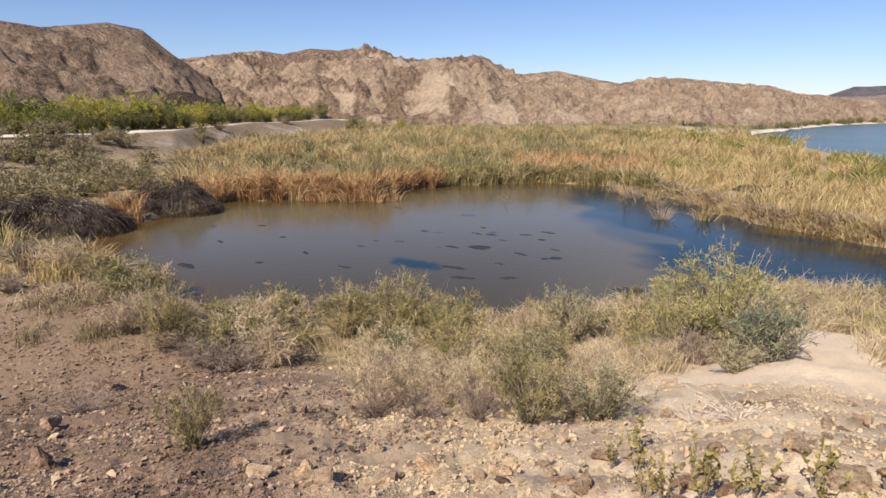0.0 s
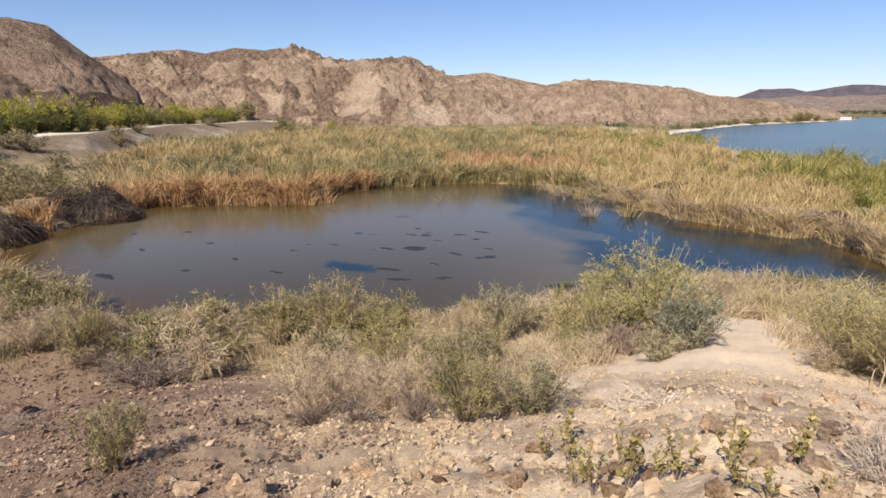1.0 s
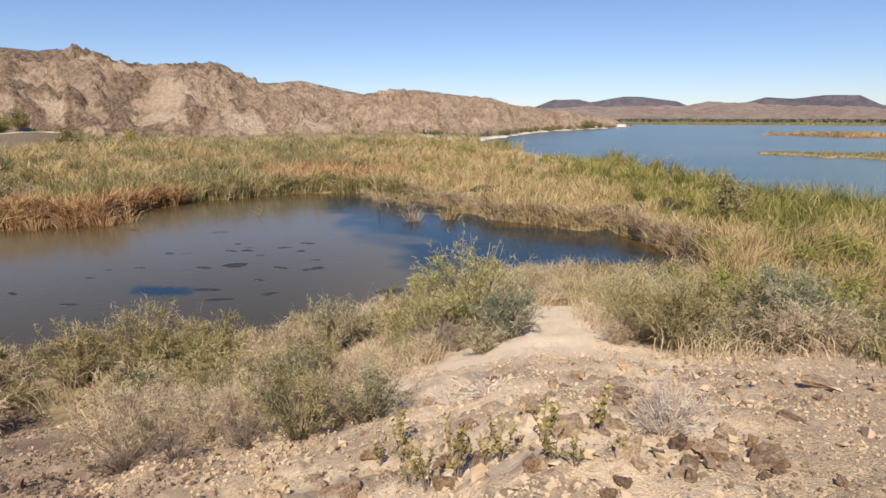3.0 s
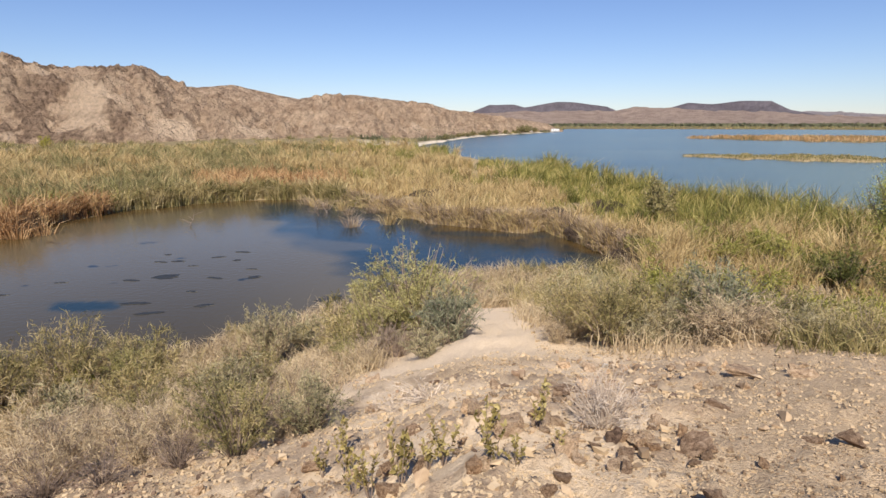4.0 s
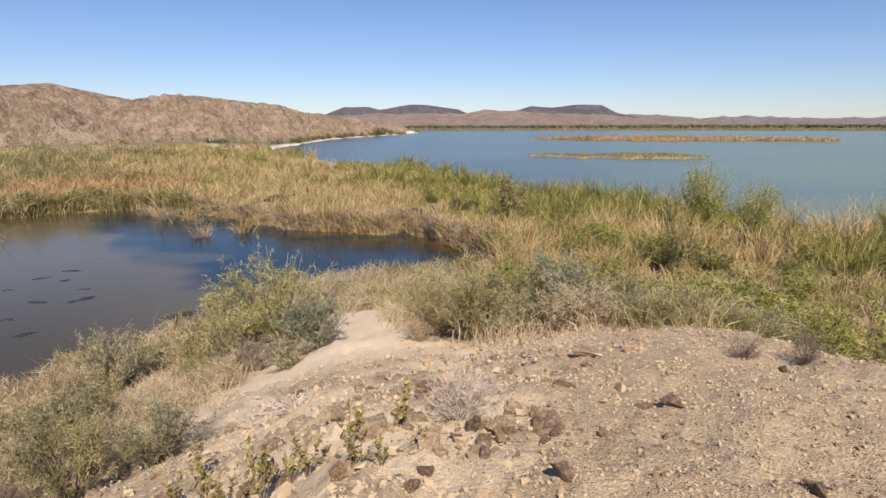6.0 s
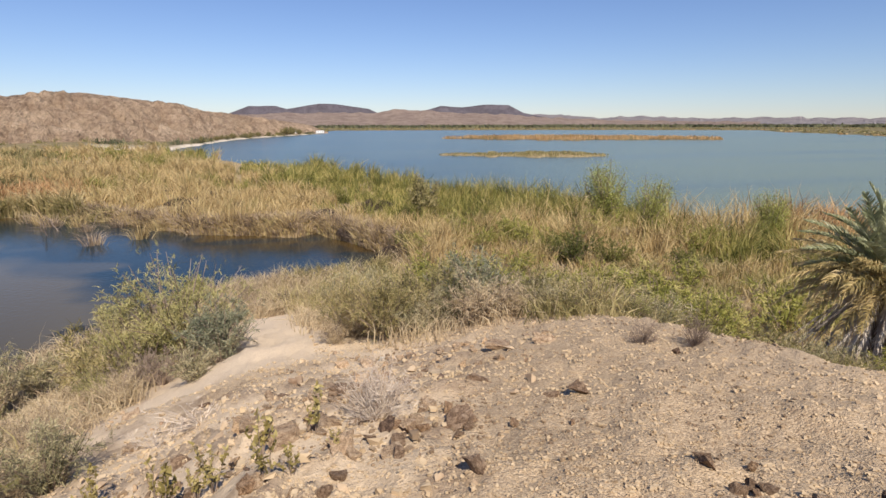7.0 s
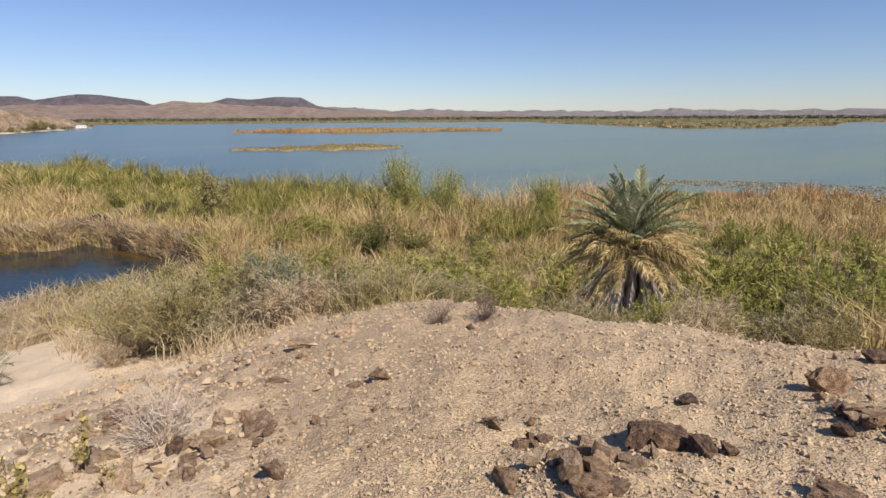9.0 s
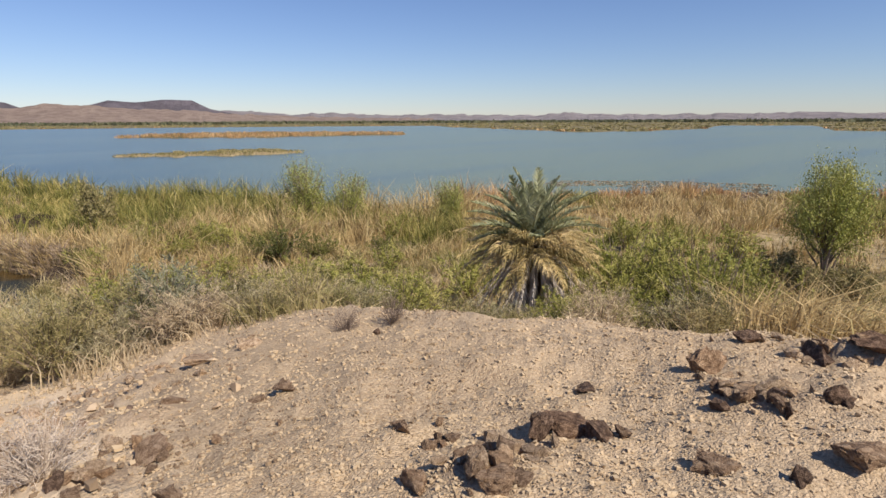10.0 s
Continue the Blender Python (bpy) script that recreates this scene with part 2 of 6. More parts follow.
def pond_edges(az):
    near = curve(az, (66.5, 52), (64, 44), (62, 39.5), (57, 34), (52, 30.5), (46, 29), (32, 28), (25, 29), (14, 32), (5, 36), (-1, 38.5), (-13, 41), (-15.8, 46))
    far = curve(az, (66.5, 53), (63.5, 65), (61, 62), (55.6, 73), (48, 73), (40, 69.5), (38, 77), (31, 84), (21, 88), (16, 86), (10.8, 76), (4.6, 63.5), (-5, 58.5), (-7, 60.5), (-11.6, 52), (-15.8, 46.5))
    return near, far


def in_pond(x, y):
    """Metres inside the pond's edge; less than nought outside."""
    r, az = polar(x, y)
    near, far = pond_edges(az)
    wob = 1.6 * fbm(x * 0.25, y * 0.25, 3, 5)
    inside = np.minimum(r - near, far - r)
    inside = np.minimum(inside, r * np.radians(np.minimum(66.2 - az, az + 15.8)))
    return inside + wob


def lake_edges(az):
    near = curve(az, (6, 257), (3.9, 212), (2.4, 200), (-0.7, 170), (-4, 146), (-9, 126), (-12, 115), (-19, 85), (-25, 75), (-32, 72), (-46, 62), (-52, 72), (-61, 84), (-79, 92), (-100, 95), (-135, 110), (-140, 300))
    far = curve(az, (6, 257), (3, 330), (0, 430), (-3, 520), (-7.3, 640), (-9, 985), (-48, 985), (-49.5, 788), (-55, 620), (-61, 485), (-68, 520), (-73, 650), (-74, 900), (-81, 900), (-82.5, 570), (-120, 480), (-140, 300))
    return near, far


def isle(r, az, r0, r1, a0, a1):
    """How far inside a long low island, from nought to one."""
    along = np.clip(np.minimum(az - a0, a1 - az) / (a1 - a0), 0, 0.5) * 2
    half = 0.5 * (r1 - r0) * np.sqrt(along) * (0.75 + 0.5 * fbm(az * 0.9, 0 * az + r0, 3, 19))
    return np.where(along > 0, (half - np.abs(r - 0.5 * (r0 + r1))) / (r1 - r0), -1.0)


def in_lake(x, y):
    r, az = polar(x, y)
    near, far = lake_edges(az)
    wob = fbm(x * 0.05, y * 0.05, 4, 11)
    inside = np.minimum(r - near - 6 * wob, (far - r) * 0.25 + 4 * wob)
    inside = np.where((az > 6) | (az < -140), -20.0, inside)
    spread = 0.12 * fbm(x * 0.03, y * 0.03, 4, 21)
    for r0, r1, a0, a1 in ((372, 500, -45.2, -19.4), (187, 226, -35.5, -19.2)):
        inside = np.minimum(inside, -40 * (isle(r, az, r0, r1, a0, a1) + spread))
    return inside


def road_line(az):
    return curve(az, (38, 330), (44, 262), (51, 215), (58, 152), (65, 138), (72, 132), (90, 120), (120, 120))


def mound(x, y):
    r, az = polar(x, y)
    fall = curve(az, (-180, 0.13), (-130, 0.1), (-80, 0.05), (-67, 0.09), (-57, 0.125), (-45, 0.165), (-32, 0.2), (-22, 0.235), (-12, 0.268), (0, 0.278), (5, 0.31), (12, 0.342), (20, 0.365), (32, 0.39), (42, 0.41), (50, 0.385), (70, 0.38), (90, 0.3), (120, 0.2), (180, 0.13))
    swell = 1 - 0.38 * smooth(15, -10, az) * (1 - np.minimum(r / 9, 1))
    brow = curve(az, (-180, 30), (-120, 12), (-100, 5.5), (-77, 5.1), (-72, 5.1), (-65, 5.6), (-56, 6.0), (-50, 7.0), (-44, 8.4), (-38, 10.3), (-32, 10.8), (-18, 15), (-10, 40), (180, 40))
    past = np.maximum(0, r - brow)
    return 9.5 - fall * swell * r - curve(az, (-100, 0.36), (-75, 0.36), (-56, 0.31), (-40, 0.36), (0, 0.36)) * past * past / (past + 0.6)


def bedrock(x, y):
    """Where worn slabs of rock come through the gravel, from nought to one."""
    r, az = polar(x, y)
    where = smooth(-30, -20, az) * smooth(46, 34, az) * smooth(2.0, 2.8, r) * smooth(12, 8, r)
    for cx, cy, size in ((2.2, 1.42, 0.34), (3.85, 0.62, 0.4), (5.1, 0.45, 0.7), (2.5, 2.05, 0.22), (3.2, 7.2, 0.9)):
        where = np.maximum(where, 1.25 * smooth(1.0, 0.3, np.hypot(x - cx, y - cy) / size))
    return where * smooth(0.06, 0.17, fbm(x * 1.5, y * 1.9, 4, 35) + 0.1 * (where - 1) + 0.02)


def ground_height(x, y, detail=True):
    x, y = np.asarray(x, float), np.asarray(y, float)
    r, az = polar(x, y)
    base = 0.55 + 0.5 * fbm(x * 0.06, y * 0.06, 3, 2)
    road = road_line(az)
    left = smooth(37, 44, az) * (1 - smooth(110, 130, az))
    base += left * 5.0 * smooth(-42, -3, r - road)
    base += (1 - left) * 2.2 * smooth(150, 330, r) * smooth(3, 12, az)
    m = mound(x, y)
    k = 0.9
    h = np.clip(0.5 + 0.5 * (m - base) / k, 0, 1)
    z = base + (m - base) * h + k * h * (1 - h)
    if detail:
        near = 1 - smooth(14, 40, r)
        z = z + left * 0.4 * smooth(60, 80, r) * smooth(260, 200, r) * (1 - smooth(-8, -3, r - road) * smooth(9, 5, r - road)) * fbm(x * 0.12, y * 0.12, 4, 33)
        z = z + near * (0.16 * fbm(x * 0.6, y * 0.6, 4, 31) + (0.075 + 0.06 * smooth(30, 48, az)) * fbm(x * 4.5, y * 4.5, 3, 41))
        z = z + bedrock(x, y) * (0.05 + 0.06 * fbm(x * 7, y * 7, 3, 37))
    z = z + (-0.7 - z) * smooth(-1.2, 1.4, in_pond(x, y))
    z = z + (-1.2 - z) * smooth(-3.0, 3.0, in_lake(x, y))
    return z

# ---- building helpers ----
def mesh_of(name, verts, faces, mats=(), smooth_faces=False):
    """A mesh from numpy arrays; faces may be one array, or a list of arrays with 3 and 4 corners."""
    me = bpy.data.meshes.new(name)
    groups = faces if isinstance(faces, list) else [faces]
    groups = [np.asarray(g, np.int32) for g in groups if len(g)]
    verts = np.asarray(verts, np.float32)
    me.vertices.add(len(verts))
    me.vertices.foreach_set("co", verts.ravel())
    loops = np.concatenate([g.ravel() for g in groups])
    sizes = np.concatenate([np.full(len(g), g.shape[1], np.int32) for g in groups])
    me.loops.add(len(loops))
    me.loops.foreach_set("vertex_index", loops)
    me.polygons.add(len(sizes))
    me.polygons.foreach_set("loop_start", np.concatenate([[0], np.cumsum(sizes)[:-1]]).astype(np.int32))
    me.polygons.foreach_set("use_smooth", np.full(len(sizes), smooth_faces))
    for m in mats:
        me.materials.append(m)
    me.update(calc_edges=True)
    return me


def give(me, name, values):
    a = me.attributes.new(name, "FLOAT", "POINT")
    a.data.foreach_set("value", np.asarray(values, np.float32).ravel())


def grid_faces(rows, cols, wrap=False):
    i, j = np.meshgrid(np.arange(rows - 1), np.arange(cols if wrap else cols - 1), indexing="ij")
    a, b = i * cols + j, i * cols + (j + 1) % cols
    return np.stack([a, b, b + cols, a + cols], -1).reshape(-1, 4)


def part(name, me, parent=None, label=""):
    ob = new(name, me)
    ob.parent = parent
    if label:
        ob["label"] = label
    return ob


# ---- ground: one sheet out to the horizon ----
def build_ground():
    az = np.concatenate([np.arange(-110, 110, 0.28), np.arange(110, 250, 3.5)])
    rr = [0.35]
    while rr[-1] < 4800:
        rr.append(rr[-1] * (1.03 if rr[-1] < 12 else 1.032 if rr[-1] < 100 else 1.012 if rr[-1] < 290 else 1.06))
    r = np.array(rr)[:, None]
    x, y = -np.sin(np.radians(az)) * r, np.cos(np.radians(az)) * r
    z = ground_height(x, y)
    verts = np.stack([x, y, z], -1).reshape(-1, 3)
    faces = grid_faces(len(rr), len(az), True)
    hub = len(verts)
    verts = np.vstack([verts, [[0, 0, float(ground_height(0.01, 0.01))]]])
    ring = np.arange(len(az))
    fan = np.stack([np.full(len(az), hub), ring, (ring + 1) % len(az)], -1)
    me = mesh_of("ground", verts, [faces[:, ::-1], fan], [M_GROUND], True)
    x, y, z = verts.T
    r, az = polar(x, y)
    m = mound(x, y)
    patch = fbm(x * 0.35, y * 0.35, 4, 51)
    sand_line = np.abs(x - 0.2 - 0.06 * (y - 24) + 0.6 * fbm(y * 0.2, y * 0.05, 2, 3)) / (1.7 + 0.03 * np.abs(y - 24))
    give(me, "sand", np.clip((1 - smooth(0.6, 1.25, sand_line)) * smooth(9, 13, y) * (1 - smooth(30, 34, y)) + 0.8 * smooth(-0.3, 0.15, patch) * smooth(36, 20, az) * smooth(-30, -12, az) * smooth(2, 4, r) * (r < 30) + 0.08 * smooth(0.0, 0.3, patch) * smooth(10, -10, az) * (r < 20), 0, 1))
    give(me, "stony", smooth(42, 58, az + 18 * patch) * smooth(62, 48, r) * smooth(175, 120, az + 30 * patch))
    give(me, "soil", smooth(1.6, 0.4, m - 0.6 * patch) * (1 - 0.85 * smooth(44, 54, az) * smooth(46, 34, r)))
    give(me, "far", smooth(140, 420, r))
    give(me, "slab", bedrock(x, y))
    road = road_line(az)
    left = (az > 41) & (az < 125)
    on_road = (1 - smooth(0.7, 1.0, np.abs(r - road - 2) / (6.5 + 0.012 * road))) * left
    tracks = smooth(0.14, 0.24, fbm(x * 0.035, y * 0.07, 4, 77)) * ((az > 46) & (az < 100) & (r > 75) & (r < road - 4))
    beach = np.clip(1 - np.abs(r - lake_edges(az)[1] - 12) / 30, 0, 1) * ((az < 12) & (az > -8))
    give(me, "pale", np.clip(on_road + 0.7 * tracks + beach * (1.15 + fbm(x * 0.05, y * 0.05, 3, 79)), 0, 1))
    give(me, "bank", smooth(-40, -10, r - road + 14 * patch) * smooth(4, -4, r - road) * smooth(40, 44, az) * smooth(80, 66, az))
    tagged(new("ground", me), "stony tan desert ground with sand, marsh soil and a pale dirt road", "ground", kind="structure")


def build_water():
    az = np.arange(-16.2, 66.8, 0.25)
    s = np.linspace(0, 1, 110)[:, None]
    near, far = pond_edges(az)
    r = (near - 3) + (far - near + 6) * s
    x, y = -np.sin(np.radians(az)) * r, np.cos(np.radians(az)) * r
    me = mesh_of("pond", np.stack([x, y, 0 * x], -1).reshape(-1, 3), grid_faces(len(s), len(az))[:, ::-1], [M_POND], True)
    inside = in_pond(x, y)
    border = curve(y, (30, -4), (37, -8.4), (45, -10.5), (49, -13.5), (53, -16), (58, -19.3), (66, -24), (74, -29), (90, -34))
    # blue patch: deeper water plus painted ripple reflection, right of the border
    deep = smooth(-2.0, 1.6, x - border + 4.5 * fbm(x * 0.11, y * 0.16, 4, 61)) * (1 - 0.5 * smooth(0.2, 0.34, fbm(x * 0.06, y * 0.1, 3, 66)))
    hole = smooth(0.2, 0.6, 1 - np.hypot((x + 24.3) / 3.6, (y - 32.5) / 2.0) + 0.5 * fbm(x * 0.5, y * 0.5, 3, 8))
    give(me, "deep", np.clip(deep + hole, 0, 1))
    # darker close to the viewpoint: a steep look into the water, painted in
    give(me, "view_dark", smooth(62, 30, np.hypot(x, y)) * smooth(8, 30, polar(x, y)[1]) * 0.85 * (1 - hole))
    # the even narrow rim is painted bank reflection; the rest margin and weed
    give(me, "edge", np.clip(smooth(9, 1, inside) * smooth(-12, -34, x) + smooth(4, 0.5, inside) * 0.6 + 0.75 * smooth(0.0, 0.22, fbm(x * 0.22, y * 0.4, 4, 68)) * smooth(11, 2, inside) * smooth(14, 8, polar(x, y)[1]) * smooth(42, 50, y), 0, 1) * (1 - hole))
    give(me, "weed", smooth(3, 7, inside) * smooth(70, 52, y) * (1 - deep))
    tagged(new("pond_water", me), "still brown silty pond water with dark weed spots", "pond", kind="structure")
    az = np.concatenate([np.arange(-142, -100, 2), np.arange(-100, 9, 0.5)])
    near, far = lake_edges(az)
    s = np.linspace(0, 1, 60)[:, None] ** 1.7
    r = near * 0.88 + (np.maximum(far, near + 5) * 1.05 - near * 0.88) * s
    x, y = -np.sin(np.radians(az)) * r, np.cos(np.radians(az)) * r
    me = mesh_of("lake", np.stack([x, y, 0 * x + 0.02], -1).reshape(-1, 3), grid_faces(len(s), len(az))[:, ::-1], [M_LAKE], True)
    give(me, "deep", smooth(-48, -8, polar(x, y)[1] + 14 * fbm(x * 0.006, y * 0.012, 3, 9)))
    tagged(new("lake_water", me), "calm blue-green lake water reaching far reed islands", "lake", kind="structure")


# ---- hills ----
CREST = ((95, 5.6), (80, 6.2), (69, 6.3), (66.5, 6.05), (62, 6.7), (59.5, 6.3), (57.5, 4.9), (56, 4.15), (50.5, 4.95), (48, 4.7), (45.5, 5.25), (43, 5.1), (40, 5.65), (38, 4.8), (36, 4.4), (29.7, 4.8),
         (27, 3.5), (25.5, 3.05), (22.5, 3.35), (18.6, 2.5), (16.7, 2.15), (14.6, 2.6), (11.8, 2.6), (6.7, 2.0), (4.6, 1.85), (2.5, 1.2), (0.3, 0.95), (-3.7, 0.4), (-8, -0.3))


def build_hill(name, label, mat, a0, a1, foot, back, crest, seed, step=0.11, rows=150, rough=1.0, fans=()):
    """A ridge of bare rock between two bearings, from its foot to behind its crest."""
    az = np.arange(a1, a0, step)
    s = np.linspace(0, 1.35, rows)[:, None]
    f, b = curve(az, *foot), curve(az, *back)
    r = f + (b - f) * s
    x, y = -np.sin(np.radians(az)) * r, np.cos(np.radians(az)) * r
    top = 11 + b * np.tan(np.radians(curve(az, *crest)))
    top = np.maximum(top * np.clip(np.minimum(az - a1, a0 - az) / 1.5, 0, 1), -4)
    scale = 1 / 70.0
    ridges = fbm(x * scale, y * scale, 3, seed, 0.5, True)
    lumps = fbm(x * 0.011, y * 0.011, 4, seed + 7)
    rise = np.where(s < 1, np.clip(s, 0, 1) ** 0.85, 1 - 1.6 * (s - 1))
    spurs = 0.36 * np.sin(np.pi * np.clip(s, 0, 1)) * (ridges * 1.1 + lumps)
    crags = 4.6 * fbm(x * 0.045, y * 0.045, 5, seed + 3, 0.62, True) + 1.2 * fbm(x * 0.22, y * 0.22, 3, seed + 5, 0.6, True)
    crags = (crags - 0.55) * (1 - 0.5 * np.exp(-(((s - 1) / 0.14) ** 2)))
    low = smooth(0.0, 0.1, s) * smooth(0.55, 0.3, s)
    scree = smooth(0.22, 0.42, fbm(x * 0.014, y * 0.014, 4, seed + 11)) * low * 0.35
    for fa, fs, wa, ws in fans:
        away = np.hypot((az - fa) / wa, (s - fs) / ws) + 1.1 * fbm(x * 0.045, y * 0.045, 5, seed + 13, 0.6)
        scree = np.maximum(scree, smooth(1.1, 0.6, away))
    knobs = fbm(x * 0.1, y * 0.1, 4, seed + 21, 0.55) + 0.3 * fbm(x * 0.02, y * 0.02, 2, seed + 23)
    outcrop = smooth(-0.05, 0.22, knobs) * (1 - scree)
    bumps = 2 * np.abs(rough2(x * 0.1 + lumps, y * 0.1, seed + 41)) + np.abs(rough2(x * 0.21, y * 0.21 + lumps, seed + 43)) + 0.5 * np.abs(rough2(x * 0.45, y * 0.45, seed + 45))
    gullies = fbm(az * 0.55 + 0.02 * r, 0.012 * r + 0 * az, 4, seed + 25, 0.55, True)
    crags = (crags + 4.5 * (bumps - 0.85) + 2.4 * outcrop + 1.3 * gullies * np.sin(np.pi * np.clip(s, 0, 1)) - 1.5) * (1 - 0.75 * scree) * (1 - 0.93 * np.exp(-(((s - 1) / 0.3) ** 2)))
    z = top * (rise + spurs) + rough * crags * smooth(0, 0.14, s) * np.clip(top / 26, 0.2, 0.9)
    peak = ((z - 11) / r).argmax(0)
    cols = np.arange(len(az))
    want = 11 + r[peak, cols] * np.tan(np.radians(curve(az, *crest)))
    fit = np.clip(want / np.maximum(z[peak, cols], 1.0), 0.6, 1.1)
    fit = 1 + (fit - 1) * smooth(0.5, 4.0, np.minimum(az - a1, a0 - az))
    fit = np.convolve(np.pad(fit, 6, "edge"), np.ones(13) / 13, "valid")
    z = z * fit
    z = np.where(s <= 0.02, np.minimum(z, -2), z)
    me = mesh_of(name, np.stack([x, y, z], -1).reshape(-1, 3), grid_faces(rows, len(az))[:, ::-1], [mat], True)
    give(me, "scree", scree + 0 * x)
    bald = 1 - 0.6 * smooth(34, 22, az)
    give(me, "outcrop", outcrop * bald + 0.25 * (bald - 1))
    give(me, "varnish", smooth(0.7, 0.98, s) * 0.9 - 0.5 * scree + 0.15 * fbm(x * 0.018, y * 0.018, 3, seed + 31))
    return tagged(new(name, me), label, "hill", kind="structure")


def build_far_ridge(name, label, mat, dist, crest, seed, depth=300, jag=0.03, foot=0.0):
    az = np.arange(crest[0][0], crest[-1][0], -0.08)
    s = np.linspace(0, 1.3, 24)[:, None]
    r = dist - depth * (1 - s)
    x, y = -np.sin(np.radians(az)) * r, np.cos(np.radians(az)) * r
    el = curve(az, *crest) + jag * fbm(az * 1.3, 0 * az + seed, 5, seed)
    top = 11 + dist * np.tan(np.radians(el))
    rise = np.where(s < 1, s**1.5, 1 - (s - 1))
    z = foot + (top - foot) * rise * (1 + 0.25 * np.sin(np.pi * np.clip(s, 0, 1)) * fbm(x * 0.006, y * 0.006, 5, seed + 2, 0.55, True))
    z[0] = -3
    me = mesh_of(name, np.stack([x, y, z], -1).reshape(-1, 3), grid_faces(24, len(az))[:, ::-1], [mat], True)
    return tagged(new(name, me), label, "mountain", kind="structure")


build_ground()
build_water()
build_hill("hill_ridge", "bare tan and brown rocky desert ridge behind the marsh", M_HILL, 61, -8.5, ((60, 300), (44, 300), (30, 285), (18, 320), (10, 330), (4, 400), (0, 470), (-8, 700)), ((60, 430), (30, 400), (10, 450), (0, 600), (-8, 800)), ((62, 3.4), (58, 3.9)) + CREST[7:], 3, rough=1.25, fans=((33.6, 0.22, 2.2, 0.16), (39.6, 0.46, 0.7, 0.05), (36.9, 0.5, 1.0, 0.05), (42.5, 0.2, 1.2, 0.1), (27.0, 0.12, 2.0, 0.08), (13.0, 0.3, 1.2, 0.06), (6.0, 0.2, 2.0, 0.1), (21.0, 0.12, 2.4, 0.08)))
build_hill("dark_hill", "dark brown rocky hill above the dirt road", M_DARK_HILL, 97, 52.2, ((97, 150), (75, 175), (60, 205), (52, 232)), ((97, 260), (75, 270), (60, 285), (52, 285)), CREST[:6] + ((57.3, 4.4), (55.5, 3.1), (54.4, 2.1), (53.3, 1.0), (52.2, -0.6)), 23, rows=130, rough=0.6)
build_hill("rock_spur", "dark rubble spur at the foot of the hill", M_CAP_DARK, 60, 52.0, ((60, 196), (52, 222)), ((60, 225), (52, 245)), ((60, -0.8), (58.6, 0.8), (57.3, 1.35), (56.4, 1.3), (54.5, 0.65), (53, -0.1), (52, -0.9)), 43, rows=70)
build_far_ridge("far_range", "mountain range on the horizon with violet haze in its colour", M_RANGE_HAZY, 4400, ((6, 0.7), (-10, 0.75), (-28, 0.8), (-31, 0.76), (-34, 0.5), (-38, 0.62), (-42, 0.45), (-49, 0.45), (-54, 0.35), (-58, 0.35), (-60.4, 0.55), (-64, 0.35), (-67.5, 0.32), (-74, 0.35), (-80.3, 0.48), (-85, 0.3), (-110, 0.4)), 5, 700, 0.16)
build_far_ridge("mesa", "dark flat-topped mesa far across the lake", M_CAP_HAZY, 3600, ((0.6, 0.9), (-1.4, 1.65), (-3.8, 1.7), (-4.8, 1.4), (-7.8, 1.92), (-9.5, 1.85), (-12.4, 1.45), (-13.4, 1.0), (-15, 0.9)), 15, 260)
build_far_ridge("mesa", "dark flat-topped mesa far across the lake", M_CAP_HAZY, 3700, ((-16, 0.9), (-18, 1.3), (-19.4, 1.7), (-21.5, 1.55), (-23.5, 1.82), (-25.9, 1.76), (-27.4, 1.0), (-28.8, 0.7), (-31, 0.2)), 16, 260)
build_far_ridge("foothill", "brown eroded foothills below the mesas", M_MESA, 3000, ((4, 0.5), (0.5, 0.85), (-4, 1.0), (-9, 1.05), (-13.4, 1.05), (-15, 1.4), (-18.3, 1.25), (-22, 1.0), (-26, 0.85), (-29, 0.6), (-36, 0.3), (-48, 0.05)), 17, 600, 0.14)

# ---- plants: blades, stems and leaves ----
rng = np.random.default_rng(7)
M_SOFT = leaf_material("feathery_green_leaf", (0.12, 0.115, 0.042), (0.33, 0.31, 0.115), (0.47, 0.42, 0.185), (0.58, 0.5, 0.27), patch=1.3)
M_OLIVE = leaf_material("olive_leaf", (0.055, 0.055, 0.022), (0.2, 0.18, 0.07), (0.32, 0.27, 0.12), (0.46, 0.38, 0.2), patch=1.5)
M_WILLOW = leaf_material("willow_leaf", (0.14, 0.15, 0.032), (0.25, 0.25, 0.055), (0.37, 0.35, 0.095), (0.5, 0.43, 0.17), patch=0.9)
M_GREY = leaf_material("grey_green_leaf", (0.085, 0.08, 0.045), (0.29, 0.265, 0.145), (0.42, 0.37, 0.22), (0.54, 0.46, 0.3), patch=1.5)
M_BLUE = leaf_material("blue_green_leaf", (0.1, 0.115, 0.07), (0.18, 0.19, 0.12), (0.28, 0.28, 0.185), (0.4, 0.36, 0.23), patch=1.5)
M_DRY = leaf_material("dry_straw", (0.2, 0.145, 0.085), (0.48, 0.37, 0.235), (0.61, 0.495, 0.335), (0.4, 0.32, 0.19), patch=1.5)
M_TREE = leaf_material("tree_leaf", (0.2, 0.22, 0.05), (0.33, 0.34, 0.09), (0.46, 0.43, 0.15), patch=0.9)
M_FLAT = leaf_material("brown_olive_leaf", (0.13, 0.105, 0.055), (0.23, 0.19, 0.095), (0.34, 0.28, 0.16), (0.43, 0.36, 0.21), patch=0.4)
M_BONE = leaf_material("bleached_twig", (0.42, 0.33, 0.26), (0.56, 0.47, 0.38), (0.66, 0.57, 0.48), glow=0.05)
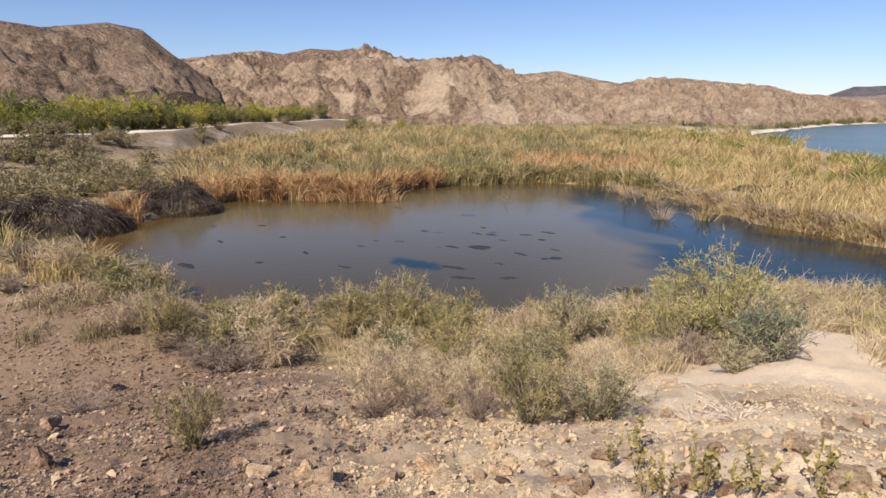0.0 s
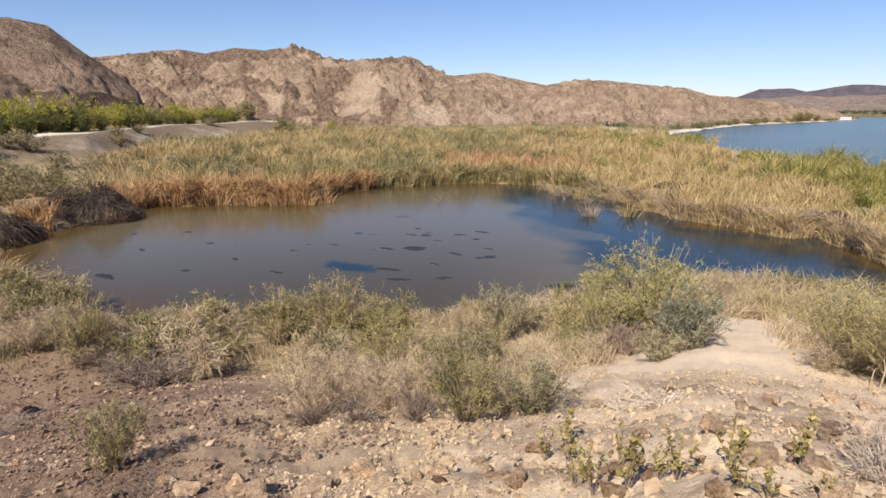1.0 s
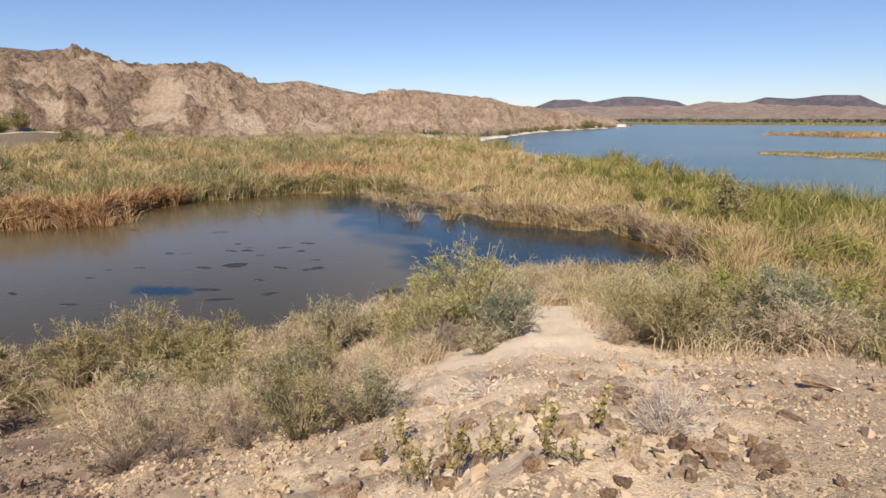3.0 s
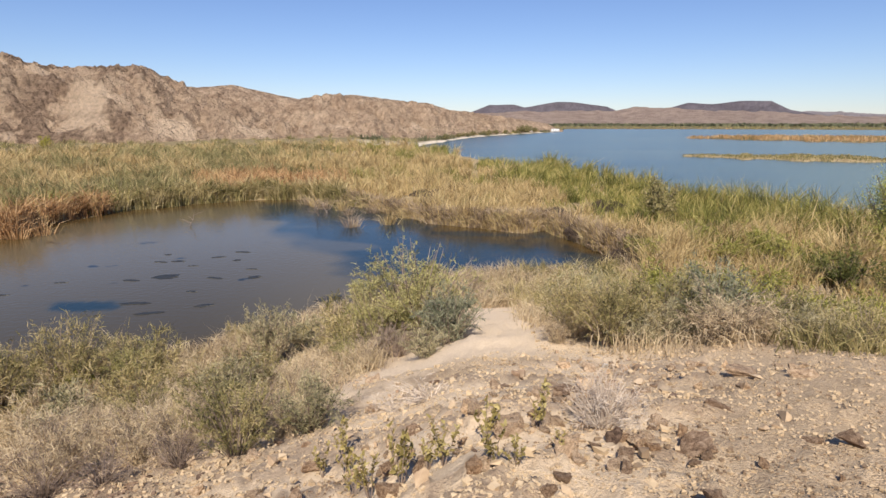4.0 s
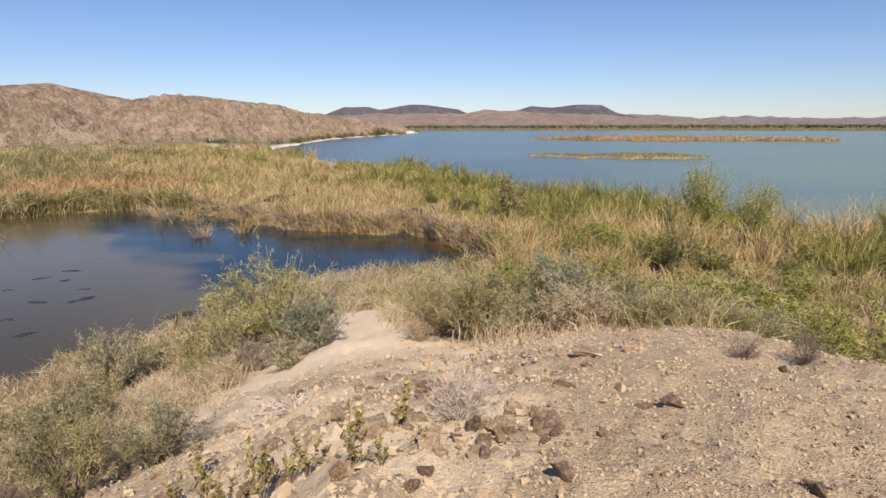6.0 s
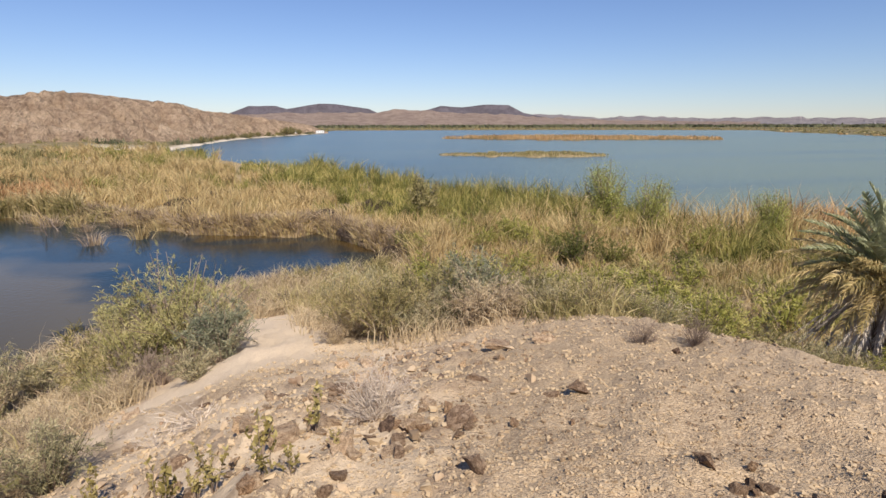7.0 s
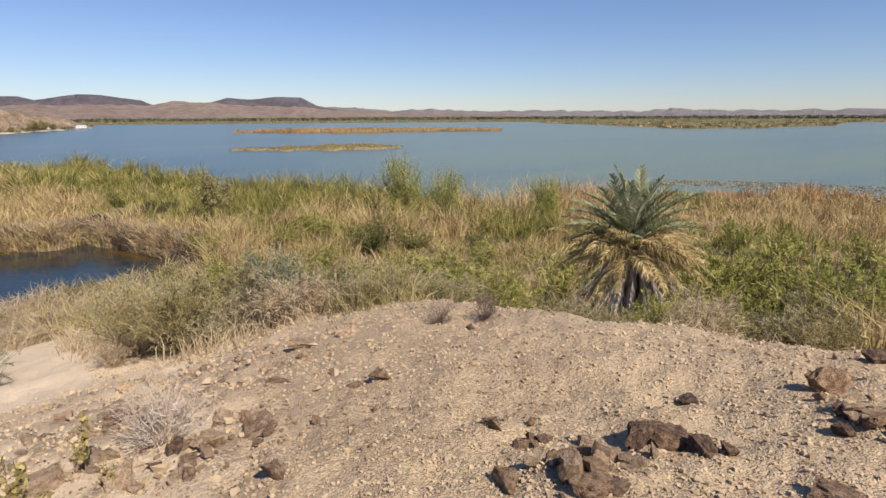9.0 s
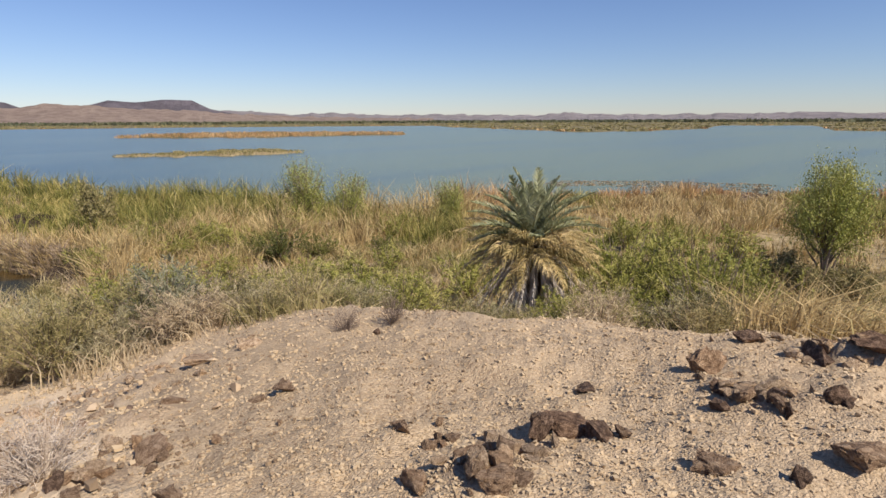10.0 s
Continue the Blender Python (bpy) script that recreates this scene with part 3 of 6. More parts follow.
M_TWIG = leaf_material("grey_brown_twig", (0.12, 0.085, 0.065), (0.22, 0.165, 0.13), (0.33, 0.26, 0.21), glow=0.03)
M_YELLOW = leaf_material("yellow_green_tree_leaf", (0.2, 0.2, 0.035), (0.34, 0.32, 0.05), (0.5, 0.43, 0.08), (0.27, 0.26, 0.08), patch=0.12)
M_ISLE = leaf_material("island_reed", (0.2, 0.17, 0.07), (0.42, 0.24, 0.1), (0.6, 0.4, 0.22), (0.28, 0.23, 0.1), patch=0.03)
# dark leaf for green bushes, and for painted self-shade in the mesquite row
M_ROW_GREEN = leaf_material("bush_and_row_shade_leaf", (0.08, 0.09, 0.025), (0.15, 0.155, 0.045), (0.26, 0.24, 0.07), patch=0.2)
M_SCRUB = leaf_material("grass_mixed", (0.1, 0.088, 0.032), (0.29, 0.25, 0.1), (0.46, 0.37, 0.185), (0.56, 0.45, 0.26), patch=0.5)


def unit(v):
    return v / np.maximum(np.linalg.norm(v, axis=-1, keepdims=True), 1e-9)


def strips(base, way, length, width, bend, r=None):
    """Tapered, bent strips: a quad and a tip each. All arguments hold one row for each strip."""
    r = r or rng
    n = len(base)
    side = unit(np.cross(way, unit(r.normal(size=(n, 3)))))
    way = unit(way)
    l, w = length[:, None], width[:, None]
    mid = base + way * l * 0.55
    tip = base + way * l * 0.95 + bend * l
    v = np.stack([base - side * w * 0.5, base + side * w * 0.5, mid - side * w * 0.42, mid + side * w * 0.42, tip], 1).reshape(-1, 3)
    k = np.arange(n)[:, None] * 5
    return v, [k + np.array([[0, 1, 3, 2]]), k + np.array([[2, 3, 4]])]


def tubes(paths, radii, sides=4):
    """Tapered tubes along paths (n, k, 3)."""
    n, k, _ = paths.shape
    d = unit(np.gradient(paths, axis=1))
    ref = np.where(np.abs(d[..., 2:3]) > 0.9, np.array([1.0, 0, 0]), np.array([0, 0, 1.0]))
    a = unit(np.cross(d, ref))
    b = np.cross(d, a)
    ang = np.arange(sides) / sides * 2 * np.pi
    ring = a[:, :, None] * np.cos(ang)[:, None] + b[:, :, None] * np.sin(ang)[:, None]
    v = paths[:, :, None] + ring * radii[:, :, None, None]
    f = grid_faces(k, sides, True)
    faces = (np.arange(n)[:, None, None] * k * sides + f[None]).reshape(-1, 4)
    return v.reshape(-1, 3), faces


def join(*pieces):
    vs, quads, tris, at = [], [], [], 0
    for v, f in pieces:
        for g in f if isinstance(f, list) else [f]:
            (quads if g.shape[1] == 4 else tris).append(g + at)
        vs.append(v)
        at += len(v)
    return np.concatenate(vs), [np.concatenate(g) for g in (quads, tris) if g]


def stem_paths(r, n, height, radius, lift=0.8, k=5, spread=0.12):
    """Stems that fan out of one foot to a rounded crown."""
    ang = r.uniform(0, 2 * np.pi, n)
    out = np.sqrt(r.uniform(0, 1, n)) * radius
    top = height * (0.55 + 0.45 * np.sqrt(np.maximum(0, 1 - (out / radius) ** 2))) * r.uniform(0.75, 1.08, n)
    foot = np.stack([np.cos(ang), np.sin(ang), 0 * ang], -1) * (spread * out)[:, None]
    end = np.stack([np.cos(ang) * out, np.sin(ang) * out, top], -1)
    s = np.linspace(0, 1, k)[None, :, None]
    p = foot[:, None] + (end - foot)[:, None] * np.concatenate([s**1.15, s**1.15, s**lift], -1)
    return p + r.normal(size=p.shape) * 0.03 * height * s


def shrub_meshes(seed, height, radius, stems, leaves, leaf, wide, mats, up=0.6, start=0.25, bend=0.15, lump=1.0):
    """A shrub's twigs and its foliage, standing on the origin."""
    r = np.random.default_rng(seed)
    p = stem_paths(r, stems, height, radius, k=4)
    rad = np.linspace(0.012, 0.003, p.shape[1])[None] * np.ones((stems, 1)) * max(0.6, height / 1.5)
    tw = join(tubes(p, rad, 3))
    # sprigs along the stems, thinner where the crown has its gaps, each with its own leaves
    per = 9
    n = leaves // per
    i = r.integers(0, stems, n)
    q = (start + (1 - start) * r.uniform(0, 1, n) ** 0.8) * (p.shape[1] - 1)
    j = np.minimum(q.astype(int), p.shape[1] - 2)
    f = (q - j)[:, None]
    at = p[i, j] * (1 - f) + p[i, j + 1] * f + r.normal(size=(n, 3)) * 0.05 * lump * radius
    full = np.array([noise.noise(Vector(c) * (2.6 / radius) + Vector((seed, 0, 0))) for c in at])
    pull = (full < -0.12)[:, None]
    at = np.where(pull, at * (0.72, 0.72, 0.8), at)
    along = unit(p[i, j + 1] - p[i, j])
    sprig = unit(along * up + r.normal(size=at.shape) * 0.7 + np.array([0, 0, 0.2]))
    at, sprig = np.repeat(at, per, 0), np.repeat(sprig, per, 0)
    at = at + sprig * (r.uniform(0, 1, (n * per, 1)) * leaf * 1.5) + r.normal(size=at.shape) * 0.12 * leaf
    at[:, 2] = np.maximum(at[:, 2], 0.02)
    way = unit(sprig + r.normal(size=at.shape) * 0.65)
    ln = leaf * r.uniform(0.5, 1.3, n * per)
    lf = strips(at, way, ln, wide * r.uniform(0.6, 1.3, n * per), r.normal(size=at.shape) * bend + np.array([0, 0, -bend * 0.7]), r)
    return mesh_of("brushwood", *tw, [mats[0]]), mesh_of("foliage", *lf, [mats[1]])


def shrub(name, meshes, x, y, label, group="", turn=0.0, size=(1, 1, 1), sink=0.04, category="shrub"):
    base = new(name)
    base.matrix_world = Matrix.LocRotScale((x, y, float(ground_height(x, y)) - sink), Euler((0, 0, turn)), size)
    tagged(part("brushwood", meshes[0], base), kind="stuff")
    part("foliage", meshes[1], base)
    return tagged(base, label, category, group)


# ---- reed beds and grass: too many to count ----
def scatter(n, a0, a1, r0, r1, power=1.0):
    az = rng.uniform(a1, a0, n)
    r = (r0 ** (2 * power) + rng.uniform(0, 1, n) * (r1 ** (2 * power) - r0 ** (2 * power))) ** (1 / (2 * power))
    return -np.sin(np.radians(az)) * r, np.cos(np.radians(az)) * r


def grow(name, label, x, y, height, per, mat, tuft=0.5, lean=0.25, wide=0.02, far_wide=0.0008, bow=0.3, category="reeds"):
    """Tufts of blades at x, y; each tuft leans its own way."""
    n = len(x)
    bx = np.repeat(x, per) + rng.normal(size=n * per) * tuft
    by = np.repeat(y, per) + rng.normal(size=n * per) * tuft
    keep = (in_pond(bx, by) < 0.7) & (in_lake(bx, by) < 0.7)
    h = (np.repeat(height, per) * rng.uniform(0.45, 1.08, n * per))[keep]
    tilt = (np.repeat(rng.normal(size=(n, 2)) * lean * 0.85, per, 0) + rng.normal(size=(n * per, 2)) * lean * 0.6)[keep]
    bx, by = bx[keep], by[keep]
    bz = ground_height(bx, by, False) - 0.05
    way = unit(np.column_stack([tilt, np.ones(len(bx))]))
    sag = np.column_stack([tilt * bow * 2 + rng.normal(size=tilt.shape) * 0.1, -bow * rng.uniform(0, 0.6, len(bx))])
    w = (wide + far_wide * np.hypot(bx, by)) * rng.uniform(0.6, 1.5, len(bx))
    v, f = strips(np.column_stack([bx, by, bz]), way, h, w, sag)
    return tagged(new(name, mesh_of(name, v, f, [mat])), label, category, kind="stuff")


def build_reeds():
    x, y = scatter(24000, 78, -95, 18, 150, 0.62)
    x2, y2 = scatter(5000, 75, 2, 100, 235, 0.8)
    x, y = np.concatenate([x, x2]), np.concatenate([y, y2])
    r, az = polar(x, y)
    pond, lake, hill = in_pond(x, y), in_lake(x, y), mound(x, y)
    gap = fbm(x * 0.11, y * 0.11, 4, 91)
    ok = (pond < 0.2) & (lake < 0.3) & (hill < 0.9) & (gap > -0.27) & ~((az > 40) & (r > road_line(az) - 34)) & ~((az > 58) & (r > 66)) & ~((az > 55.3) & (az < 61.5) & (r < 73)) & (np.hypot(x + 55.5, y - 21.5) > 5) & (np.hypot(x + 2.8, y - 91) > 2.6) & (np.hypot(x + 12, y - 99.5) > 2.8) & (np.hypot(x - 15.6, y - 69) > 2.4)
    ok &= ~((az > 0) & (r < 40) & (pond < -4)) & ~((az > -17) & (r < pond_edges(az)[0] + 1.5))
    x, y, r, az, pond, lake, gap = (v[ok] for v in (x, y, r, az, pond, lake, gap))
    tone = fbm(x * 0.06, y * 0.06, 4, 95) + 0.5 * fbm(x * 0.22, y * 0.22, 2, 96)
    fringe = smooth(-9, -1, pond)
    rust = fringe * (az > 31) * (r > 60) + 1.75 * np.exp(-(((az - 20) / 6.5) ** 2) - ((r - 99) / 12) ** 2) + 0.95 * smooth(6, 1, np.abs(lake + 3)) * smooth(-46, -54, az)
    green = smooth(-58, -12, lake) * (az > -52) * (az < 6) * np.where(az > -33, 1.2, 0.2) + 0.42 * (az > 15) * (r > 80) - 0.14 * (az > 12) - 0.1 * (az < -12) * smooth(60, 45, r) - 0.25 * smooth(-66, -72, az)
    straw = 0.4 + 0.3 * fringe * (az < 14) + 0.48 * (az < -10) * (az > -52) * smooth(66, 50, r)
    score = np.stack([green + 1.7 * tone + 0.1 - 0.2 * (az > 56), straw - 0.5 * tone, rust + 0.5 * gap])
    kind = score.argmax(0)
    tall = (2.7 + 3.4 * gap + 1.1 * fbm(x * 0.5, y * 0.5, 2, 93)) * (1 - 0.35 * smooth(-3, -0.3, pond) * (az < 14)) * np.where(r < 45, 0.72, 1.0) * np.where(az < -55, 0.62, 1) * np.where((r > 125), 1.15, 1)
    tall *= np.where(az > 60, 0.7, 1)
    shore = smooth(-16, -6, lake) * smooth(-40, -28, az)
    tall = np.clip(np.maximum(tall * (1 + 0.25 * shore), 2.9 * shore), 0.9, 4.2)
    # reeds stand in clumps, high in the middle and low between
    cell = 2.4 + 0.008 * r
    ix, iy = np.floor(x / cell), np.floor(y / cell)
    jx, jy = np.modf(np.sin(ix * 12.99 + iy * 78.23) * 437.5)[0], np.modf(np.sin(ix * 39.35 + iy * 11.13) * 951.1)[0]
    dx, dy = (ix + 0.5 + 0.3 * jx) * cell - x, (iy + 0.5 + 0.3 * jy) * cell - y
    off = np.hypot(dx, dy) / cell
    x, y = x + 0.4 * dx, y + 0.4 * dy
    tall = tall * np.clip(1.25 + 0.25 * jx - (1.0 - 0.6 * shore) * off**1.5, 0.35, 1.4)
    kind = np.where((kind == 0) & (az > 14) & (r > 84), 3, kind)
    kind = np.where((kind == 1) & (az > 50) & (r < 64), 3, kind)
    for k, name, label, mat, lean in ((3, "olive_reed_bed", "olive and brown marsh scrub behind the pond", M_REED_OLIVE, 0.3), (0, "green_reed_bed", "tall green reeds with yellowing tips", M_REED_GREEN, 0.24), (1, "straw_reed_bed", "dry straw-yellow reeds leaning over", M_REED_STRAW, 0.27), (2, "rust_reed_bed", "rust-brown cattails at the water's edge", M_REED_RUST, 0.22)):
        m = kind == k
        grow(name, label, x[m], y[m], tall[m], 20, mat, 0.55, lean, 0.014, 0.0007, 0.22)
    # fringe standing in the shallows, and dark thatch heaps beside the water
    az = rng.uniform(-15, 64, 2600)
    far = pond_edges(az)[1] + rng.normal(size=2600) * 0.7
    az = np.where(az > 31, np.round(az / 1.7) * 1.7 + rng.normal(size=2600) * 0.36, az)
    far = pond_edges(az)[1] + rng.normal(size=2600) * 0.7
    fx, fy = -np.sin(np.radians(az)) * far, np.cos(np.radians(az)) * far
    fx, fy, az = (v[(az < 55.4) | (az > 61.5)] for v in (fx, fy, az))
    warm = az > 33
    mixed = (az > 11) & ~warm
    for m, name, label, mat in ((warm, "cattail_fringe", "rust-brown cattails hanging over the pond edge", M_REED_RUST), (mixed, "olive_fringe", "olive and tan reeds along the far pond edge", M_SCRUB), (~warm & ~mixed, "straw_fringe", "pale bent reeds along the pond edge", M_REED_STRAW)):
        keep = m & (in_pond(fx, fy) < 0.9)
        keep &= (az > 11) | (rng.uniform(0, 1, len(az)) < 0.7)
        grow(name, label, fx[keep], fy[keep], np.where(az[keep] > 13, rng.uniform(2.4, 4.4, keep.sum()), rng.uniform(1.4, 2.4, keep.sum())), 13, mat, 0.35, 0.19, bow=0.5)
    az = rng.uniform(-15.5, 13, 900)
    back = pond_edges(az)[1] + rng.uniform(-0.5, 2.0, 900)
    fx, fy = -np.sin(np.radians(az)) * back, np.cos(np.radians(az)) * back
    grow("matted_reed_edge", "grey-brown matted dead reeds along the pond bank", fx, fy, rng.uniform(1.2, 2.3, 900), 18, M_MATTED, 0.5, 0.24, bow=0.4)
    ax, ay = scatter(5000, -19, -46, 372, 500)
    keep = in_lake(ax, ay) < -0.5
    grow("island_reed_bed", "orange and olive reeds on a long low island", ax[keep], ay[keep], rng.uniform(1.2, 3.2, keep.sum()), 5, M_ISLE, 1.5, 0.2)
    ax, ay = scatter(1500, -19, -36, 187, 226)
    keep = in_lake(ax, ay) < -0.5
    grow("island_reed_bed", "olive reeds on a narrow low island", ax[keep], ay[keep], rng.uniform(0.4, 1.0, keep.sum()), 6, M_OLIVE, 1.0, 0.2)


def build_near_reeds():
    x, y = scatter(760, -77, -94, 11.5, 34, 0.7)
    grow("straw_reed_bed", "golden bent reeds beside the willow thicket", x, y, rng.uniform(1.5, 2.7, 760), 24, M_REED_STRAW, 0.45, 0.26, 0.012, bow=0.5)
    x, y = rng.normal(-40.5, 1.5, 60), rng.normal(17.0, 1.4, 60)
    grow("straw_reed_bed", "straw-yellow reed clump on the near pond bank", x, y, rng.uniform(1.4, 2.6, 60), 26, M_REED_STRAW, 0.4, 0.3, 0.015, bow=0.5)


def build_stalks():
    """Tall seed stalks that stand over the grass along the near edge of the pond."""
    az = rng.uniform(-14, 66, 110)
    r = pond_edges(az)[0] - rng.uniform(0.5, 6, 110)
    x, y = -np.sin(np.radians(az)) * r, np.cos(np.radians(az)) * r
    keep = ~sandy(x, y)
    grow("seed_stalks", "thin dry seed stalks standing over the pond grass", x[keep], y[keep], rng.uniform(1.5, 2.7, keep.sum()), 3, M_DRY, 0.5, 0.24, 0.014, 0.0003, 0.25, "grass")


def sandy(x, y):
    return (np.abs(x - 0.2 - 0.06 * (y - 24)) < 1.9) & (y < 28.5)


def growth_start(az):
    """Where the plants begin on the mound's slope."""
    return curve(az, (75, 28), (62, 26), (52, 25), (47, 22.5), (42, 17), (38, 12), (34, 9.8), (28, 8.5), (20, 9), (14, 12.5), (8, 15), (2, 18), (-5, 15), (-9, 12.5), (-15, 11.2), (-28, 10.8), (-40, 11.3), (-55, 12), (-72, 9), (-95, 9))


def build_grass():
    x, y = scatter(15000, 72, -92, 8, 44, 0.55)
    r, az = polar(x, y)
    clump = fbm(x * 0.4, y * 0.4, 3, 101)
    ok = (r > growth_start(az) + 5 * clump) & ~sandy(x, y) & (in_pond(x, y) < 0.2) & (clump > -0.2) & (r < np.where(az > 0, 42, 46))
    x, y, az, clump, r = (v[ok] for v in (x, y, az, clump, r))
    tone = fbm(x * 0.22, y * 0.22, 3, 103)
    tall = np.clip(0.75 + 0.9 * clump + 0.3 * smooth(14, 30, r), 0.3, 1.5) * (1 + 0.35 * (az < 4) * (az > -18) * smooth(27, 33, r))
    thin = (az < 43) | (clump > 0.12)
    x, y, az, clump, r, tone, tall = (v[thin] for v in (x, y, az, clump, r, tone, tall))
    brown = (az > 44) & (tone < 0.1)
    grow("brown_grass", "low olive-brown grass on the stony slope", x[brown], y[brown], tall[brown] * 0.7, 14, M_FLAT, 0.28, 0.4, 0.008, 0.0007, category="grass")
    x, y, az, clump, r, tone, tall = (v[~brown] for v in (x, y, az, clump, r, tone, tall))
    dry = tone + 0.15 * (az > 0) + 0.2 * (az > 0) * (r < 20) + 0.22 * (az < 0) * (az > -30) * (r < 24) > 0.02
    grow("dry_grass", "dry pale straw grass on the slope", x[dry], y[dry], tall[dry], 14, M_DRY, 0.28, 0.38, 0.008, 0.0007, category="grass")
    grow("marsh_grass", "mixed green and yellow grass by the pond", x[~dry], y[~dry], tall[~dry] * 1.15, 14, M_SCRUB, 0.28, 0.32, 0.008, 0.0007, category="grass")


build_reeds()
build_near_reeds()
build_stalks()
build_grass()

def at_bearing(az, r):
    return -math.sin(radians(az)) * r, math.cos(radians(az)) * r


# shrubs of the slope, built once in a few forms
SOFT = [shrub_meshes(200 + i, 3.1, 1.9, 70, 13500, 0.13, 0.014, (M_TWIG, M_SOFT), start=0.2) for i in range(2)]
OLIVE = [shrub_meshes(210 + i, 1.25, 1.1, 60, 4000, 0.1, 0.014, (M_TWIG, M_OLIVE), start=0.15) for i in range(2)]
GREY = [shrub_meshes(220 + i, 1.3, 1.0, 60, 4000, 0.13, 0.014, (M_TWIG, M_GREY), start=0.1) for i in range(2)]
BLUE = [shrub_meshes(225, 1.2, 1.0, 60, 4000, 0.12, 0.015, (M_TWIG, M_BLUE), start=0.1)]
DRY = [shrub_meshes(230 + i, 1.0, 1.0, 70, 4000, 0.13, 0.008, (M_TWIG, M_DRY), start=0.05, bend=0.45, up=0.2) for i in range(2)]
MARSH = [shrub_meshes(235 + i, 2.6, 2.1, 70, 6000, 0.26, 0.02, (M_TWIG, M_SCRUB), start=0.1, up=1.1) for i in range(2)]
WILLOW = [shrub_meshes(240 + i, 3.2, 2.0, 60, 6800, 0.2, 0.029, (M_TWIG, M_WILLOW), start=0.2) for i in range(2)]
BARE = [shrub_meshes(250 + i, 0.5, 0.5, 60, 900, 0.12, 0.006, (M_TWIG, M_TWIG), start=0.2) for i in range(2)]
BONE = shrub_meshes(260, 0.44, 0.34, 110, 1600, 0.08, 0.004, (M_BONE, M_BONE), start=0.3, up=1.2)

shrub("tamarisk", SOFT[0], -1.75, 17.4, "large feathery yellow-green tamarisk beside the sandy gap", size=(1.15, 1.15, 1.1))
shrub("tamarisk", SOFT[1], -2.9, 17.0, "large feathery yellow-green tamarisk beside the sandy gap", turn=2, size=(0.75, 0.75, 0.85))
shrub("saltbush", BLUE[0], -0.65, 15.0, "rounded grey-green saltbush beside the sandy gap", size=(1.35, 1.35, 1.35))
shrub("saltbush", OLIVE[0], -0.8, 16.2, "dark green shrub under the tamarisk", turn=1, size=(0.9, 0.9, 1.3))
shrub("saltbush", GREY[0], -1.2, 13.2, "small pale grey bush in front of the tamarisk", turn=0.8, size=(0.75, 0.75, 0.6))
shrub("dead_bush", BARE[0], -3.0, 15.9, "purple-brown leafless bush under the tamarisk", turn=0.5, size=(1.7, 1.7, 2.2))
shrub("dead_bush", BARE[1], -2.1, 15.3, "purple-brown leafless bush under the tamarisk", turn=2.5, size=(1.3, 1.3, 1.8))
shrub("creosote_bush", OLIVE[1], -2.95, 6.35, "dark olive wiry bush among pale stones", size=(0.68, 0.68, 0.82))
shrub("dry_bush", DRY[1], -2.6, 7.2, "pale straw-coloured dead bush", turn=2.0, size=(0.55, 0.55, 0.5))
shrub("dead_bush", BARE[1], -3.9, 6.7, "purple-grey leafless dead bush", turn=2.0, size=(0.9, 0.9, 0.9))
shrub("dry_bush", DRY[0], -4.3, 7.4, "pale straw-coloured dead bush", turn=1.0, size=(0.75, 0.75, 0.8))
shrub("saltbush", GREY[1], -2.2, 7.1, "grey twiggy bush beside an olive one", size=(0.62, 0.62, 0.68))
shrub("dry_bush", DRY[0], -6.7, 7.7, "pale straw-coloured dead bush", size=(1.05, 1.05, 1.3))
shrub("dry_bush", DRY[1], -5.5, 8.2, "pale straw-coloured dead bush", size=(0.9, 0.9, 0.95))
shrub("dry_bush", DRY[1], -8.1, 10.7, "pale straw-coloured dead bush", turn=0.9, size=(1.0, 1.0, 1.15))
shrub("dead_bush", BARE[0], -5.8, 6.6, "purple-grey leafless dead bush", size=(0.95, 0.95, 1.0))
shrub("dead_bush", BARE[1], -7.0, 8.4, "dark brown hollow dead bush", turn=1.4, size=(0.9, 0.9, 1.9))
shrub("marsh_bush", MARSH[0], -15.4, 19.9, "tall olive-green bush at the near edge of the pond", size=(1.0, 1.0, 1.12))
shrub("marsh_bush", MARSH[1], -17.5, 18.3, "tall olive-green bush at the near edge of the pond", turn=2.6, size=(0.9, 0.9, 1.0))
shrub("marsh_bush", SOFT[0], -13.6, 20.6, "yellow-green feathery bush at the pond edge", turn=1.5, size=(0.7, 0.7, 0.72))
shrub("seedy_bush", GREY[0], -8.7, 22.7, "pale grey bush with seed heads by the pond", turn=2.2, size=(1.2, 1.2, 2.0))
shrub("seedy_bush", DRY[0], -10.2, 22.3, "pale straw bush with seed heads by the pond", turn=1.2, size=(0.9, 0.9, 1.5))
shrub("marsh_bush", MARSH[1], -20.3, 16.0, "low olive-green bush at the pond edge", turn=0.7, size=(1.0, 1.0, 0.62))
shrub("marsh_bush", MARSH[0], -23.4, 13.4, "wispy olive bush at the pond edge", turn=3.1, size=(0.7, 0.7, 1.05))
shrub("dry_bush", DRY[0], -27.0, 13.0, "straw-coloured bush on the bank of the pond", turn=0.3, size=(1.6, 1.6, 1.9))
shrub("dead_shrub", BARE[0], -19.9, 13.6, "low dark leafless brush on stony ground", turn=0.6, size=(3.2, 2.2, 1.3))
shrub("dead_shrub", BARE[1], -17.6, 13.2, "low dark leafless brush on stony ground", turn=2.6, size=(2.2, 1.6, 1.1))
